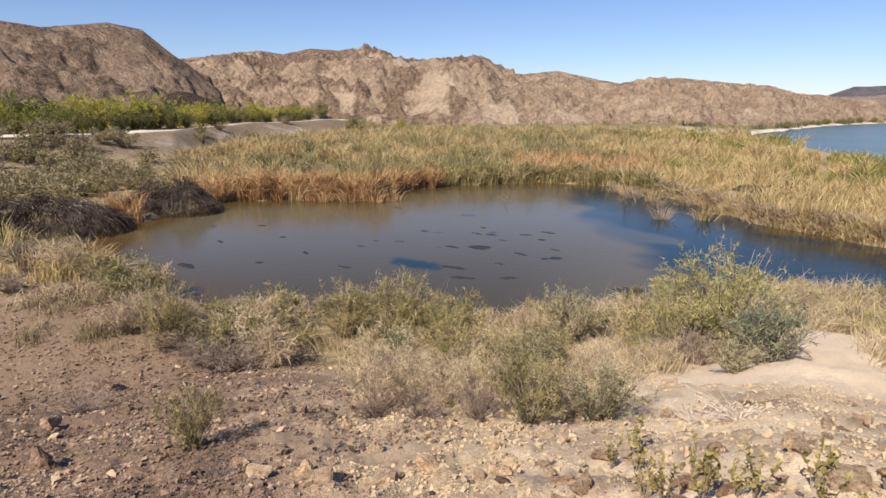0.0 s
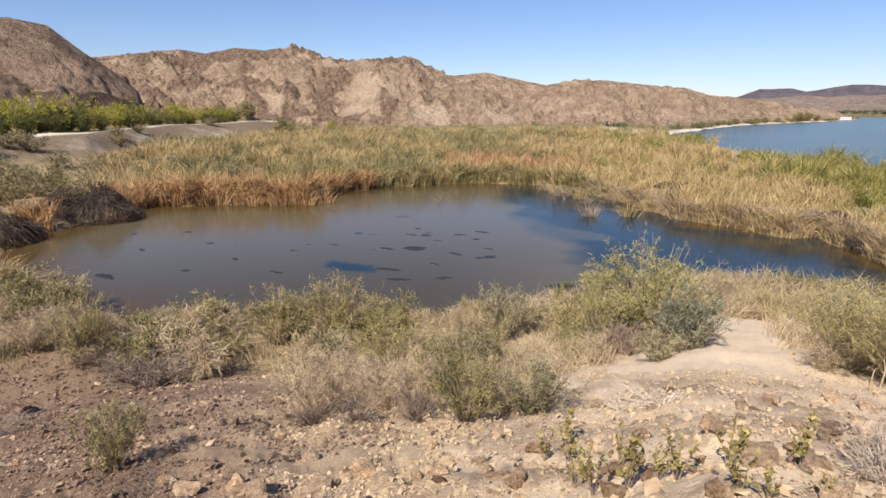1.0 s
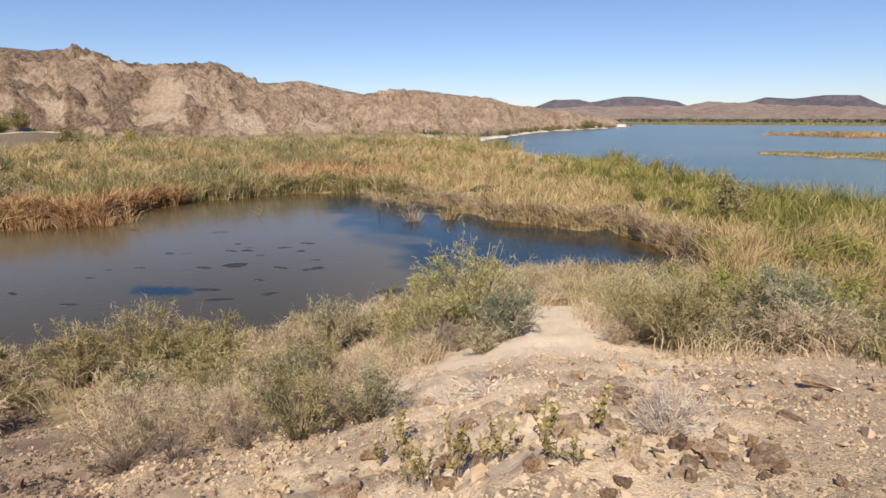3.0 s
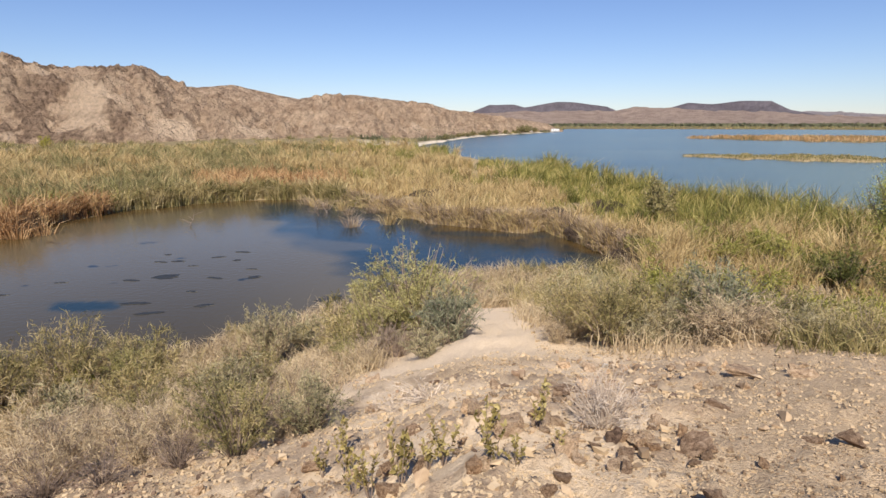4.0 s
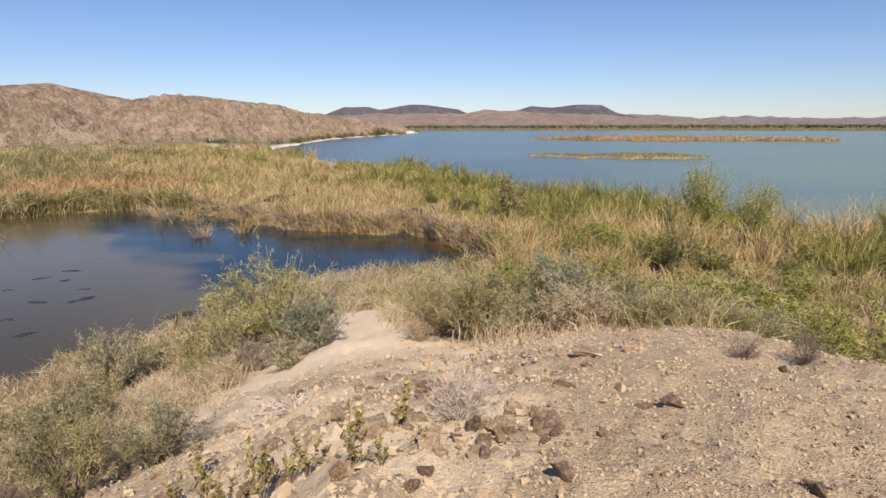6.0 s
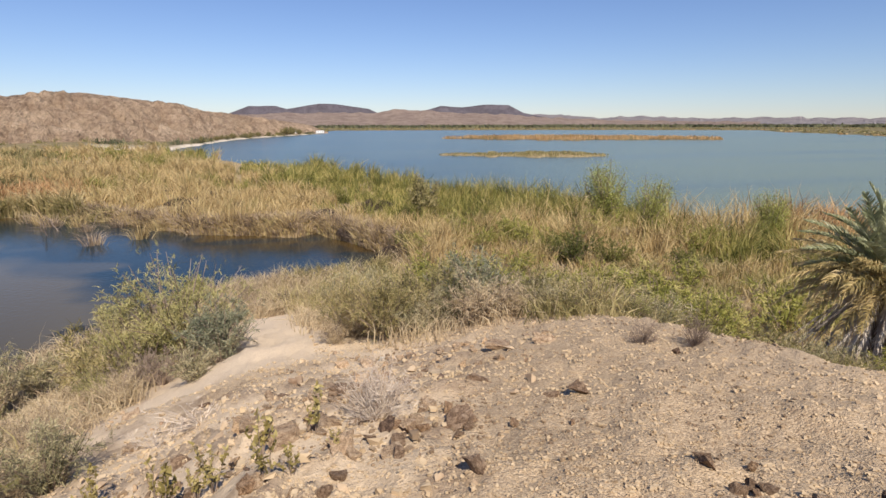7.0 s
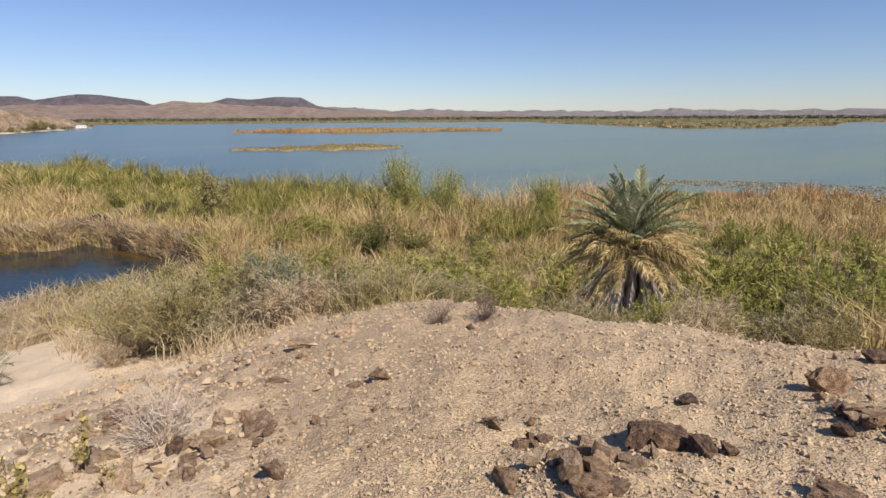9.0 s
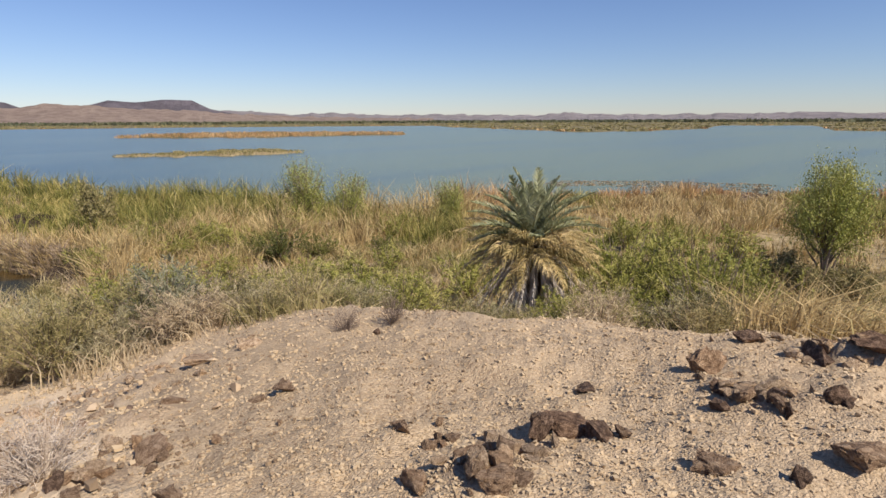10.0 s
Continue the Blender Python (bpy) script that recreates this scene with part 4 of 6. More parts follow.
for i, (x, y, s) in enumerate(((0.6, 31.0, 1.0), (1.9, 30.6, 1.2), (-0.7, 30.4, 0.9), (3.3, 30.2, 1.1), (2.7, 32.4, 1.3), (0.2, 32.8, 1.2), (4.8, 31.0, 1.2), (-1.6, 31.6, 1.1))):
    shrub("dry_bush", (DRY, BARE)[i % 3 == 1][i % 2], x, y, "russet dry grass bush at the end of the sandy gap", turn=i, size=(s, s, s * (1.5 if i % 3 else 1.2)))
for i in range(22):
    a = 55 + 17 * ((i * 0.618) % 1)
    x, y = at_bearing(a, float(pond_edges(a)[0]) - 3 - 9 * ((i * 0.377) % 1))
    s = 0.8 + 0.5 * ((i * 0.73) % 1)
    shrub("dead_shrub", BARE[i % 2], x, y, "low dark leafless brush on the pond bank", "brush on the pond bank", i, (3.2 * s, 2.6 * s, 2.2 * s))
for x, y, s in ((-4.7, 6.3, 0.8), (-3.2, 7.6, 1.1), (-7.9, 9.2, 1.2), (-6.3, 9.6, 1.2), (-9.3, 11.8, 1.5), (-5.0, 9.4, 1.0)):
    shrub("dead_bush", BARE[int(-x) % 2], x, y, "purple-grey leafless dead bush", turn=x, size=(s, s, s * 1.2))
# beside the sandy gap, on the lake side, and along the gravel edge past it
for x, y, kinds, w, h, words in ((2.35, 13.1, MARSH, 0.42, 0.6, "olive-yellow grassy bush beside the sandy gap"), (2.9, 12.4, DRY, 0.85, 0.9, "brown-tan low bush beside the sandy gap"), (1.9, 12.5, DRY, 0.6, 0.6, "brown-tan low bush beside the sandy gap"), (3.5, 13.6, SOFT, 0.4, 0.45, "feathery yellow-green bush beside the sandy gap"),
                                 (4.2, 12.3, OLIVE, 1.25, 1.35, "grey-olive bush at the edge of the gravel"), (5.1, 11.9, BLUE, 1.2, 1.35, "dense grey-green bush at the edge of the gravel"), (5.9, 12.3, WILLOW, 0.55, 0.5, "fresh green bush at the edge of the gravel"), (6.5, 11.6, OLIVE, 1.15, 1.2, "grey-olive bush at the edge of the gravel"), (5.4, 13.4, WILLOW, 0.6, 0.58, "fresh green bush at the edge of the gravel"),
                                 (3.9, 11.2, GREY, 0.62, 0.75, "pale grey twiggy bush at the edge of the gravel"), (4.6, 10.7, GREY, 0.55, 0.7, "pale grey twiggy bush at the edge of the gravel"), (5.3, 10.4, DRY, 0.5, 0.65, "pale bleached grass bush at the edge of the gravel"), (6.0, 10.2, GREY, 0.55, 0.65, "pale grey twiggy bush at the edge of the gravel"), (7.6, 11.2, OLIVE, 1.1, 1.1, "dark olive bush at the edge of the gravel"),
                                 (8.8, 12.8, WILLOW, 0.55, 0.52, "fresh green bush below the gravel brow"), (13.6, 16.4, WILLOW, 0.8, 0.75, "fresh green bush below the gravel brow"), (10.6, 14.0, OLIVE, 1.4, 1.5, "dark olive bush below the gravel brow"), (9.4, 13.4, WILLOW, 0.5, 0.46, "fresh green bush below the gravel brow")):
    shrub("bush", kinds[int(x * 10) % len(kinds)], x, y, words, "bushes along the brow", x * 3, (w, w, h))
shrub("small_shrub", OLIVE[0], -6.7, 3.85, "small green wispy shrub on stony ground", turn=0.4, size=(0.5, 0.5, 0.85))
shrub("dead_shrub", BARE[1], -16.6, 6.6, "low dark leafless shrub on stony ground", size=(2.2, 2.2, 1.5))
shrub("dead_shrub", BARE[0], -5.3, 3.2, "low dark leafless shrub on stony ground", turn=1.1, size=(1.0, 1.0, 0.5))
shrub("bleached_bush", BONE, 1.0, 4.15, "bleached leafless twig bush on gravel")
shrub("dead_twig_bush", BARE[0], 4.65, 5.5, "small bare brown twig bush at the brow", size=(0.42, 0.42, 0.6))
shrub("dead_twig_bush", BARE[1], 5.1, 5.1, "small bare brown twig bush at the brow", size=(0.48, 0.48, 0.72))
BRANCHES = [shrub_meshes(265, 0.28, 0.55, 40, 300, 0.12, 0.008, (M_BONE, M_BONE), start=0.3)]
shrub("dead_branches", BRANCHES[0], -0.55, 7.1, "grey heap of dead fallen branches on sand", size=(1.4, 0.9, 0.6))
shrub("dead_branches", BRANCHES[0], -1.1, 7.3, "grey heap of dead fallen branches on sand", turn=2.0, size=(1.2, 0.7, 0.5))

def lighter(seed, height, radius, leaf, wide, mats, up=0.6, start=0.1, bend=0.15):
    """The same bush with fewer, broader sprigs, for farther off."""
    return [shrub_meshes(seed + i, height, radius, 26, 1900, leaf, wide, mats, up, start, bend) for i in range(2)]


SOFT_FAR, OLIVE_FAR = lighter(270, 3.1, 1.9, 0.34, 0.045, (M_TWIG, M_SOFT)), lighter(272, 1.25, 1.1, 0.15, 0.024, (M_TWIG, M_OLIVE))
GREY_FAR, DRY_FAR = lighter(274, 1.3, 1.0, 0.19, 0.022, (M_TWIG, M_GREY)), lighter(276, 1.0, 1.0, 0.22, 0.016, (M_TWIG, M_DRY), bend=0.3)
MARSH_FAR, WILLOW_FAR = lighter(278, 2.6, 2.1, 0.4, 0.036, (M_TWIG, M_SCRUB), 1.1), lighter(280, 3.2, 2.0, 0.3, 0.05, (M_TWIG, M_WILLOW))
FILL = [(SOFT_FAR, "feathery yellow-green bush on the marsh slope", 0.55), (OLIVE_FAR, "dark olive bush on the marsh slope", 1.1), (GREY_FAR, "grey-green bush on the marsh slope", 1.25), (DRY_FAR, "dry straw-coloured bush on the slope", 1.1), (MARSH_FAR, "yellow-olive grassy bush on the marsh slope", 0.6), (WILLOW_FAR, "fresh green leafy bush on the marsh slope", 0.5)]
WEIGHT_LEFT, WEIGHT_RIGHT = (0.07, 0.08, 0.18, 0.47, 0.18, 0.02), (0.1, 0.12, 0.26, 0.22, 0.18, 0.12)
spots = random.Random(12)
count = 0
while count < 150:
    a, d = spots.uniform(66, -90), spots.uniform(9, 36)
    x, y = -math.sin(radians(a)) * d, math.cos(radians(a)) * d
    if d < float(growth_start(a)) + 0.6 or sandy(x, y) or float(in_pond(x, y)) > -1 or (d > 27 and a < -5) or (-64 < a < -49 and d < 17) or a < -76:
        continue
    pick = spots.choices(range(6), WEIGHT_LEFT if a > 3 else WEIGHT_RIGHT)[0]
    meshes, words, size = FILL[pick]
    if d < 17:
        meshes = (SOFT, OLIVE, GREY, DRY, MARSH, WILLOW)[pick]
    s = size * spots.uniform(0.65, 1.2) * (0.8 if d < 14 else 1.0)
    shrub("bush", spots.choice(meshes), x, y, words, "bushes round the mound", spots.uniform(0, 6.28), (s, s, s * spots.uniform(0.8, 1.15)))
    count += 1

# a front row of grey bushes past the brow, and olive ones by the near shore
BROW = ((MARSH, 0.42, "straw and olive grassy bush at the edge of the gravel"), (DRY, 0.9, "pale straw-coloured bush at the edge of the gravel"), (SOFT, 0.34, "feathery yellow-green bush at the edge of the gravel"), (GREY, 0.75, "pale grey-green bush at the edge of the gravel"), (DRY, 0.8, "pale straw-coloured bush at the edge of the gravel"), (OLIVE, 0.75, "dark olive bush at the edge of the gravel"))
for i in range(24):
    a = -10.5 - 46 * i / 23 + spots.uniform(-0.8, 0.8)
    d = float(growth_start(a)) + spots.uniform(0.4, 3.5)
    x, y = at_bearing(a, d)
    s = spots.uniform(0.9, 1.35)
    shrub("saltbush", BROW[i % 6][0][i % 2], x, y, BROW[i % 6][2], "bushes along the brow", i, (s * BROW[i % 6][1], s * BROW[i % 6][1], s * BROW[i % 6][1] * 0.9))
for i in range(16):
    a = spots.uniform(50, 68)
    x, y = at_bearing(a, float(pond_edges(a)[0]) - spots.uniform(2.5, 9))
    s = spots.uniform(0.9, 1.5)
    shrub("marsh_bush", (OLIVE_FAR, DRY_FAR)[i % 3 == 0][i % 2], x, y, "olive-brown bush on the near bank of the pond", "bushes round the mound", i, (s * 1.3, s * 1.3, s * 1.25))

# dark and brown bushes at the brow on the near side of the palm
for x, y, kinds, s, words in ((10.9, 9.3, OLIVE, 1.15, "dark olive bush behind the gravel brow"), (11.7, 8.6, GREY, 0.95, "brown-grey twiggy bush behind the gravel brow"), (10.0, 9.9, DRY, 0.9, "pale straw-coloured bush behind the gravel brow"), (12.6, 8.0, GREY, 0.8, "brown-grey twiggy bush behind the gravel brow"), (12.4, 3.6, OLIVE, 0.9, "dark olive bush behind the gravel brow")):
    shrub("brow_bush", kinds[0], x, y, words, "bushes along the brow", x, (s, s, s))
for x, y, w, h in ((12.3, 6.4, 0.5, 0.42), (13.6, 7.0, 0.6, 0.52), (13.3, 5.3, 0.6, 0.5), (11.7, 5.5, 0.42, 0.36), (12.9, 8.2, 0.4, 0.36)):
    shrub("willow_bush", WILLOW[int(10 * x) % 2], x, y, "low dense green bush under the palm", "willow thicket", x * 2, (w, w, h))
# willow thicket beside the palm
for x, y, s, h in ((16.9, 7.4, 1.0, 1.15), (18.6, 7.6, 1.15, 1.35), (17.4, 5.2, 1.1, 1.2), (19.2, 4.9, 1.2, 1.3), (15.6, 4.2, 0.85, 0.95), (20.8, 8.2, 1.25, 1.45), (15.0, 6.4, 0.7, 0.75)):
    shrub("willow_bush", WILLOW[int(x) % 2], x, y, "dense fresh green willow bush beside the palm", "willow thicket", x, (s, s, h))


# ---- trees ----
def tree_meshes(seed, height, radius, limbs, leaves, leaf, wide, mats, low=0.25, puff=0.1, mid=0.63, deep=0.36):
    r = np.random.default_rng(seed)
    trunk_top = np.array([r.normal() * 0.1, r.normal() * 0.1, height * 0.4])
    s = np.linspace(0, 1, 5)[None, :, None]
    trunk = s * trunk_top + np.array([0, 0, 0])
    ends = unit(r.normal(size=(limbs, 3)) + np.array([0, 0, 0.5])) * np.array([radius, radius, height * deep]) * r.uniform(0.55, 1.05, (limbs, 1)) + np.array([0, 0, height * mid])
    start = trunk_top * r.uniform(0.2, 1, (limbs, 1))
    ends[: limbs // 3, 2] *= 0.55 if mid < 0.7 else 0.85
    lp = start[:, None] + (ends - start)[:, None] * s + r.normal(size=(limbs, 5, 3)) * 0.04 * height * s * (1 - s) * 3
    wood = join(tubes(trunk, np.linspace(0.03, 0.018, 5)[None] * height, 7), tubes(lp, np.linspace(0.012, 0.003, 5)[None] * height * np.ones((limbs, 1)), 4))
    i, q = r.integers(0, limbs, leaves), 4 * (low + (1 - low) * r.uniform(0, 1, leaves) ** 0.6)
    j = np.minimum(q.astype(int), 3)
    f = (q - j)[:, None]
    at = lp[i, j] * (1 - f) + lp[i, j + 1] * f + r.normal(size=(leaves, 3)) * puff * radius
    way = unit(r.normal(size=at.shape) + np.array([0, 0, -0.1]))
    lf = strips(at, way, leaf * r.uniform(0.5, 1.4, leaves), wide * r.uniform(0.6, 1.4, leaves), r.normal(size=at.shape) * 0.2, r)
    return mesh_of("trunk", *wood, [mats[0]]), mesh_of("crown", *lf, [mats[1]])


def tree(name, meshes, x, y, label, group="", turn=0.0, size=(1, 1, 1)):
    base = new(name)
    base.matrix_world = Matrix.LocRotScale((x, y, float(ground_height(x, y)) - 0.05), Euler((0, 0, turn)), size)
    part("trunk", meshes[0], base)
    part("crown", meshes[1], base)
    return tagged(base, label, "tree", group)


SHORE_TREE = [tree_meshes(300 + i, 7.2, 2.5, 60, 13000, 0.2, 0.042, (M_TWIG, M_TREE), 0.12, 0.17) for i in range(2)]
BIG_TREE = tree_meshes(305, 6.4, 3.3, 40, 20000, 0.17, 0.05, (M_TWIG, M_TREE), 0.4, 0.12, 0.72, 0.26)
ROW_TREE = [shrub_meshes(310 + i, 6.6, 4.4, 26, 3000, 0.55, 0.12, (M_TWIG, M_YELLOW if i else M_ROW_GREEN), start=0.02, lump=2.2, up=0.25) for i in range(4)]
DARK_TREE = [tree_meshes(320, 5.0, 3.2, 34, 5200, 0.36, 0.09, (M_TWIG, M_OLIVE), 0.1)]


for az, r, s, words in ((-35.4, 56, 1.0, "slender green willow tree by the lake shore"), (-39.7, 54, 0.82, "small dark willow tree by the lake shore"), (-49.6, 55, 0.72, "young green tree above the reeds"), (-83.2, 40, 0.84, "green cottonwood tree standing over the reeds"), (-89.5, 44, 0.6, "green cottonwood tree standing over the reeds")):
    x, y = at_bearing(az, r)
    tree("willow_tree", BIG_TREE if az < -60 else SHORE_TREE[int(r) % 2], x, y, words, "", az, (s * 0.92, s * 0.92, s * (1.5 if az < -60 else 1.02)))
for az, r, s in ((-80.2, 40, 0.62), (-82.6, 38.5, 0.5), (-85.2, 39, 0.55)):
    x, y = at_bearing(az, r)
    tree("dark_bush_tree", DARK_TREE[0], x, y, "dark olive bush at the foot of the cottonwood", "", az, (s, s, s * 0.85))
x, y = at_bearing(-17.6, 62)
tree("dark_bush_tree", DARK_TREE[0], x, y, "round dark green bush above the reeds", "", 0, (0.7, 0.7, 1.0))
for i in range(22):
    az = 2.5 - 8.6 * i / 21 + spots.uniform(-0.3, 0.3)
    x, y = at_bearing(az, float(lake_edges(az)[1]) + spots.uniform(17, 34))
    s = (1.5 if i in (17, 19) else spots.uniform(0.6, 1.05)) * (0.8 + 0.3 * i / 21)
    tree("beach_tree", DARK_TREE[0], x, y, "dark green bushy tree behind the lake beach", "trees behind the beach", i * 1.3, (s * 1.2, s * 1.2, s))
x, y = at_bearing(44.9, 266)
tree("roadside_tree", DARK_TREE[0], x, y, "dark grey-green tree at the bend of the road", "", 0, (1.45, 1.45, 1.75))
x, y = at_bearing(41.75, 232)
tree("roadside_tree", DARK_TREE[0], x, y, "olive tree on the flat below the road", "", 1, (1.75, 1.75, 1.5))
x, y = at_bearing(41.2, 196)
shrub("dark_bush", OLIVE_FAR[0], x, y, "dark bush on the flat below the road", size=(2.4, 2.4, 2.6))
x, y = at_bearing(37.4, 250)
shrub("mesquite_tree", ROW_TREE[1], x, y, "yellow-green mesquite at the foot of the ridge", "trees along the road", 1.0, (0.65, 0.65, 0.8), category="tree")
x, y = scatter(900, 40.5, 31.5, 195, 240)
grow("pale_grass", "pale yellow dry grass at the foot of the ridge", x, y, rng.uniform(0.6, 1.1, 900), 8, M_DRY, 1.0, 0.35, category="grass")
for i in range(64):
    az = 46.3 + 38 * (i / 64) ** 1.35 + spots.uniform(-0.4, 0.4)
    # low dark trees in front stand in for the row's self-shaded lower half
    front = i % 3 == 0
    r = float(road_line(az)) + (spots.uniform(9, 13) if front else spots.uniform(14, 26))
    s = spots.uniform(0.8, 1.1) * (1.12 if az > 62 else 1.05) * (0.66 if front else 1.0)
    x, y = at_bearing(az, r)
    shrub("mesquite_tree", ROW_TREE[0 if front else i % 4], x, y, "bushy yellow-green mesquite tree behind the dirt road", "trees along the road", spots.uniform(0, 6), (s * 1.1, s * 1.1, s * spots.uniform(0.85, 1.2)), category="tree")
DARK_BUSH = [shrub_meshes(335 + i, 3.0, 3.2, 30, 2000, 0.42, 0.09, (M_TWIG, M_FLAT if i else M_OLIVE), start=0.05) for i in range(2)]
for i in range(26):
    az, r = spots.uniform(60, 76), spots.uniform(78, 116)
    x, y = at_bearing(az, r)
    if float(in_pond(x, y)) > -4:
        continue
    s = spots.uniform(0.5, 0.85)
    shrub("greasewood", DARK_BUSH[i % 2], x, y, "dark olive-brown bush on the flat beside the pond", "bushes below the road", spots.uniform(0, 6), (s, s, s))
GREEN_BUSH = [shrub_meshes(345 + i, 3.0, 2.4, 40, 5000, 0.2, 0.045, (M_TWIG, M_ROW_GREEN), start=0.15) for i in range(2)]
for i, (x, y, w, h) in enumerate(((22.6, 35.4, 1.0, 0.95), (25.4, 34.2, 0.75, 0.75), (20.8, 25.8, 0.75, 0.7), (17.6, 15.9, 0.62, 0.62), (29.5, 31.5, 0.7, 0.6), (13.0, 46.0, 0.5, 0.5))):
    shrub("willow_bush", GREEN_BUSH[i % 2], x, y, "dark green rounded bush among the reeds", "bushes in the reeds", i * 1.9, (w, w, h))
FLAT_BUSH = [shrub_meshes(330 + i, 2.6, 3.2, 26, 1600, 0.42, 0.1, (M_TWIG, M_FLAT), start=0.05) for i in range(2)]
# green bushes scattered through the reeds
for i in range(34):
    az, r = spots.uniform(-14, -80), spots.uniform(26, 56)
    x, y = at_bearing(az, r)
    if float(in_pond(x, y)) > -2:
        continue
    s = spots.uniform(0.7, 1.15)
    shrub("willow_bush", WILLOW_FAR[i % 2], x, y, "fresh green bush standing among the reeds", "bushes in the reeds", spots.uniform(0, 6), (s, s, s * 0.85))
for i in range(90):
    az = spots.uniform(46, 76)
    r = spots.uniform(70, float(road_line(az)) - 5)
    x, y = at_bearing(az, r)
    if float(in_pond(x, y)) > -6:
        continue
    s = spots.uniform(0.6, 1.15)
    shrub("saltbush", FLAT_BUSH[i % 2], x, y, "rounded grey-green saltbush on the pale flat", "bushes below the road", spots.uniform(0, 6), (s, s, s))


# ---- the date palm ----
M_FROND = leaf_material("palm_frond_green", (0.19, 0.21, 0.1), (0.32, 0.335, 0.19), (0.47, 0.465, 0.3), patch=1.0, rough=0.45)
M_FROND_OLD = leaf_material("palm_frond_tan", (0.2, 0.17, 0.07), (0.4, 0.31, 0.13), (0.6, 0.46, 0.23), (0.7, 0.55, 0.31), patch=1.0)
M_FROND_DEAD = leaf_material("palm_frond_grey", (0.26, 0.2, 0.155), (0.52, 0.45, 0.38), (0.72, 0.65, 0.57), patch=1.6, glow=0.1)
M_BARK = plain_material("palm_bark", (0.06, 0.045, 0.035), (0.17, 0.12, 0.09), 9.0, 0.95)


def frond_mesh(seed, length, sag, leaflet, mat, folded=0.5, count=74, droop=0.12, stout=0.02, lie=0.0):
    """A feather frond that leaves the origin along +x and droops."""
    r = np.random.default_rng(seed)
    s = np.linspace(0, 1, 9)
    rib = np.stack([length * (s - 0.12 * sag * s**3), 0.04 * length * np.sin(s * 3) * r.normal(), -sag * length * s**2.2], -1)
    k = np.repeat(np.linspace(0.16, 1.0, count), 2)
    side = np.tile([1.0, -1.0], count)
    q = k * 8
    j = np.minimum(q.astype(int), 7)
    f = (q - j)[:, None]
    at = rib[j] * (1 - f) + rib[j + 1] * f
    along = unit(rib[j + 1] - rib[j])
    way = unit(along * (0.75 + lie + 0.5 * k[:, None]) + np.stack([0 * k, side * 0.85, folded * np.ones_like(k)], -1) + r.normal(size=at.shape) * (0.08 + 0.4 * droop))
    ln = leaflet * np.sin(np.pi * (0.18 + 0.74 * k)) * r.uniform(0.8, 1.15, len(k))
    lf = strips(at, way, ln, np.full(len(k), 0.021), np.stack([0 * k, 0 * k, -droop * r.uniform(0.5, 1.6, len(k))], -1), r)
    stem = tubes(rib[None], np.linspace(stout, 0.004, 9)[None], 4)
    return mesh_of("frond", *join(stem, lf), [mat])


def build_palm(x, y):
    palm = new("date_palm")
    palm.matrix_world = Matrix.LocRotScale((x, y, float(ground_height(x, y)) - 0.1), None, (1.1, 1.1, 1.12))
    tagged(palm, "young date palm with blue-green fronds over a skirt of dead ones", "palm tree")
    r = random.Random(5)
    k = np.linspace(0, 1, 9)
    ripple = 0.25 + 0.04 * np.cos(k * 40)
    v, f = tubes(np.stack([0 * k, 0 * k, k * 3.15], -1)[None], (ripple * (1.1 - 0.3 * k))[None], 12)
    part("trunk", mesh_of("trunk", v, f, [M_BARK]), palm, "dark trunk hidden by dead fronds")
    live = [frond_mesh(400 + i, 1.82, 0.14 + 0.09 * i, 0.4, M_FROND, 0.5) for i in range(4)]
    old = [frond_mesh(410 + i, 1.85, 0.3 + 0.14 * i, 0.4, M_FROND_OLD, 0.05, droop=0.45) for i in range(4)]
    dead = [frond_mesh(420 + i, 2.5, 0.08, 0.3, M_FROND_DEAD, -0.1, 34, droop=0.2, stout=0.035, lie=1.6) for i in range(3)]
    for kind, meshes, n, tilt, words in (("frond", live, 36, (-88, -22), ""), ("old_frond", old, 54, (-50, 4), "yellowed drooping frond"), ("dead_frond", dead, 84, (40, 85), "grey hanging dead frond")):
        for i in range(n):
            u = (i + r.random()) / n
            t = tilt[0] + (tilt[1] - tilt[0]) * (u if kind != "frond" else u**1.15)
            ob = part(kind, meshes[i % len(meshes)], palm, words)
            h = 3.15 if kind == "frond" else 3.05 - 0.3 * r.random() if kind == "old_frond" else 3.0 - 0.6 * r.random()
            s = r.uniform(0.8, 1.08)
            turn = Matrix.Rotation(i * 2.39996 + r.uniform(-0.2, 0.2), 4, "Z") @ Matrix.Rotation(radians(t), 4, "Y") @ Matrix.Rotation(radians(r.uniform(-25, 25)), 4, "X")
            ob.matrix_local = Matrix.Translation((0, 0, h)) @ turn @ Matrix.Translation((0.12, 0, 0 if kind != "dead_frond" else 0.3)) @ Matrix.Diagonal((s, s, s, 1))


build_palm(14.95, 9.2)

# ---- small leafy plants on the gravel ----
M_HERB = leaf_material("yellowing_herb_leaf", (0.18, 0.145, 0.045), (0.31, 0.25, 0.09), (0.47, 0.39, 0.17), patch=6.0)


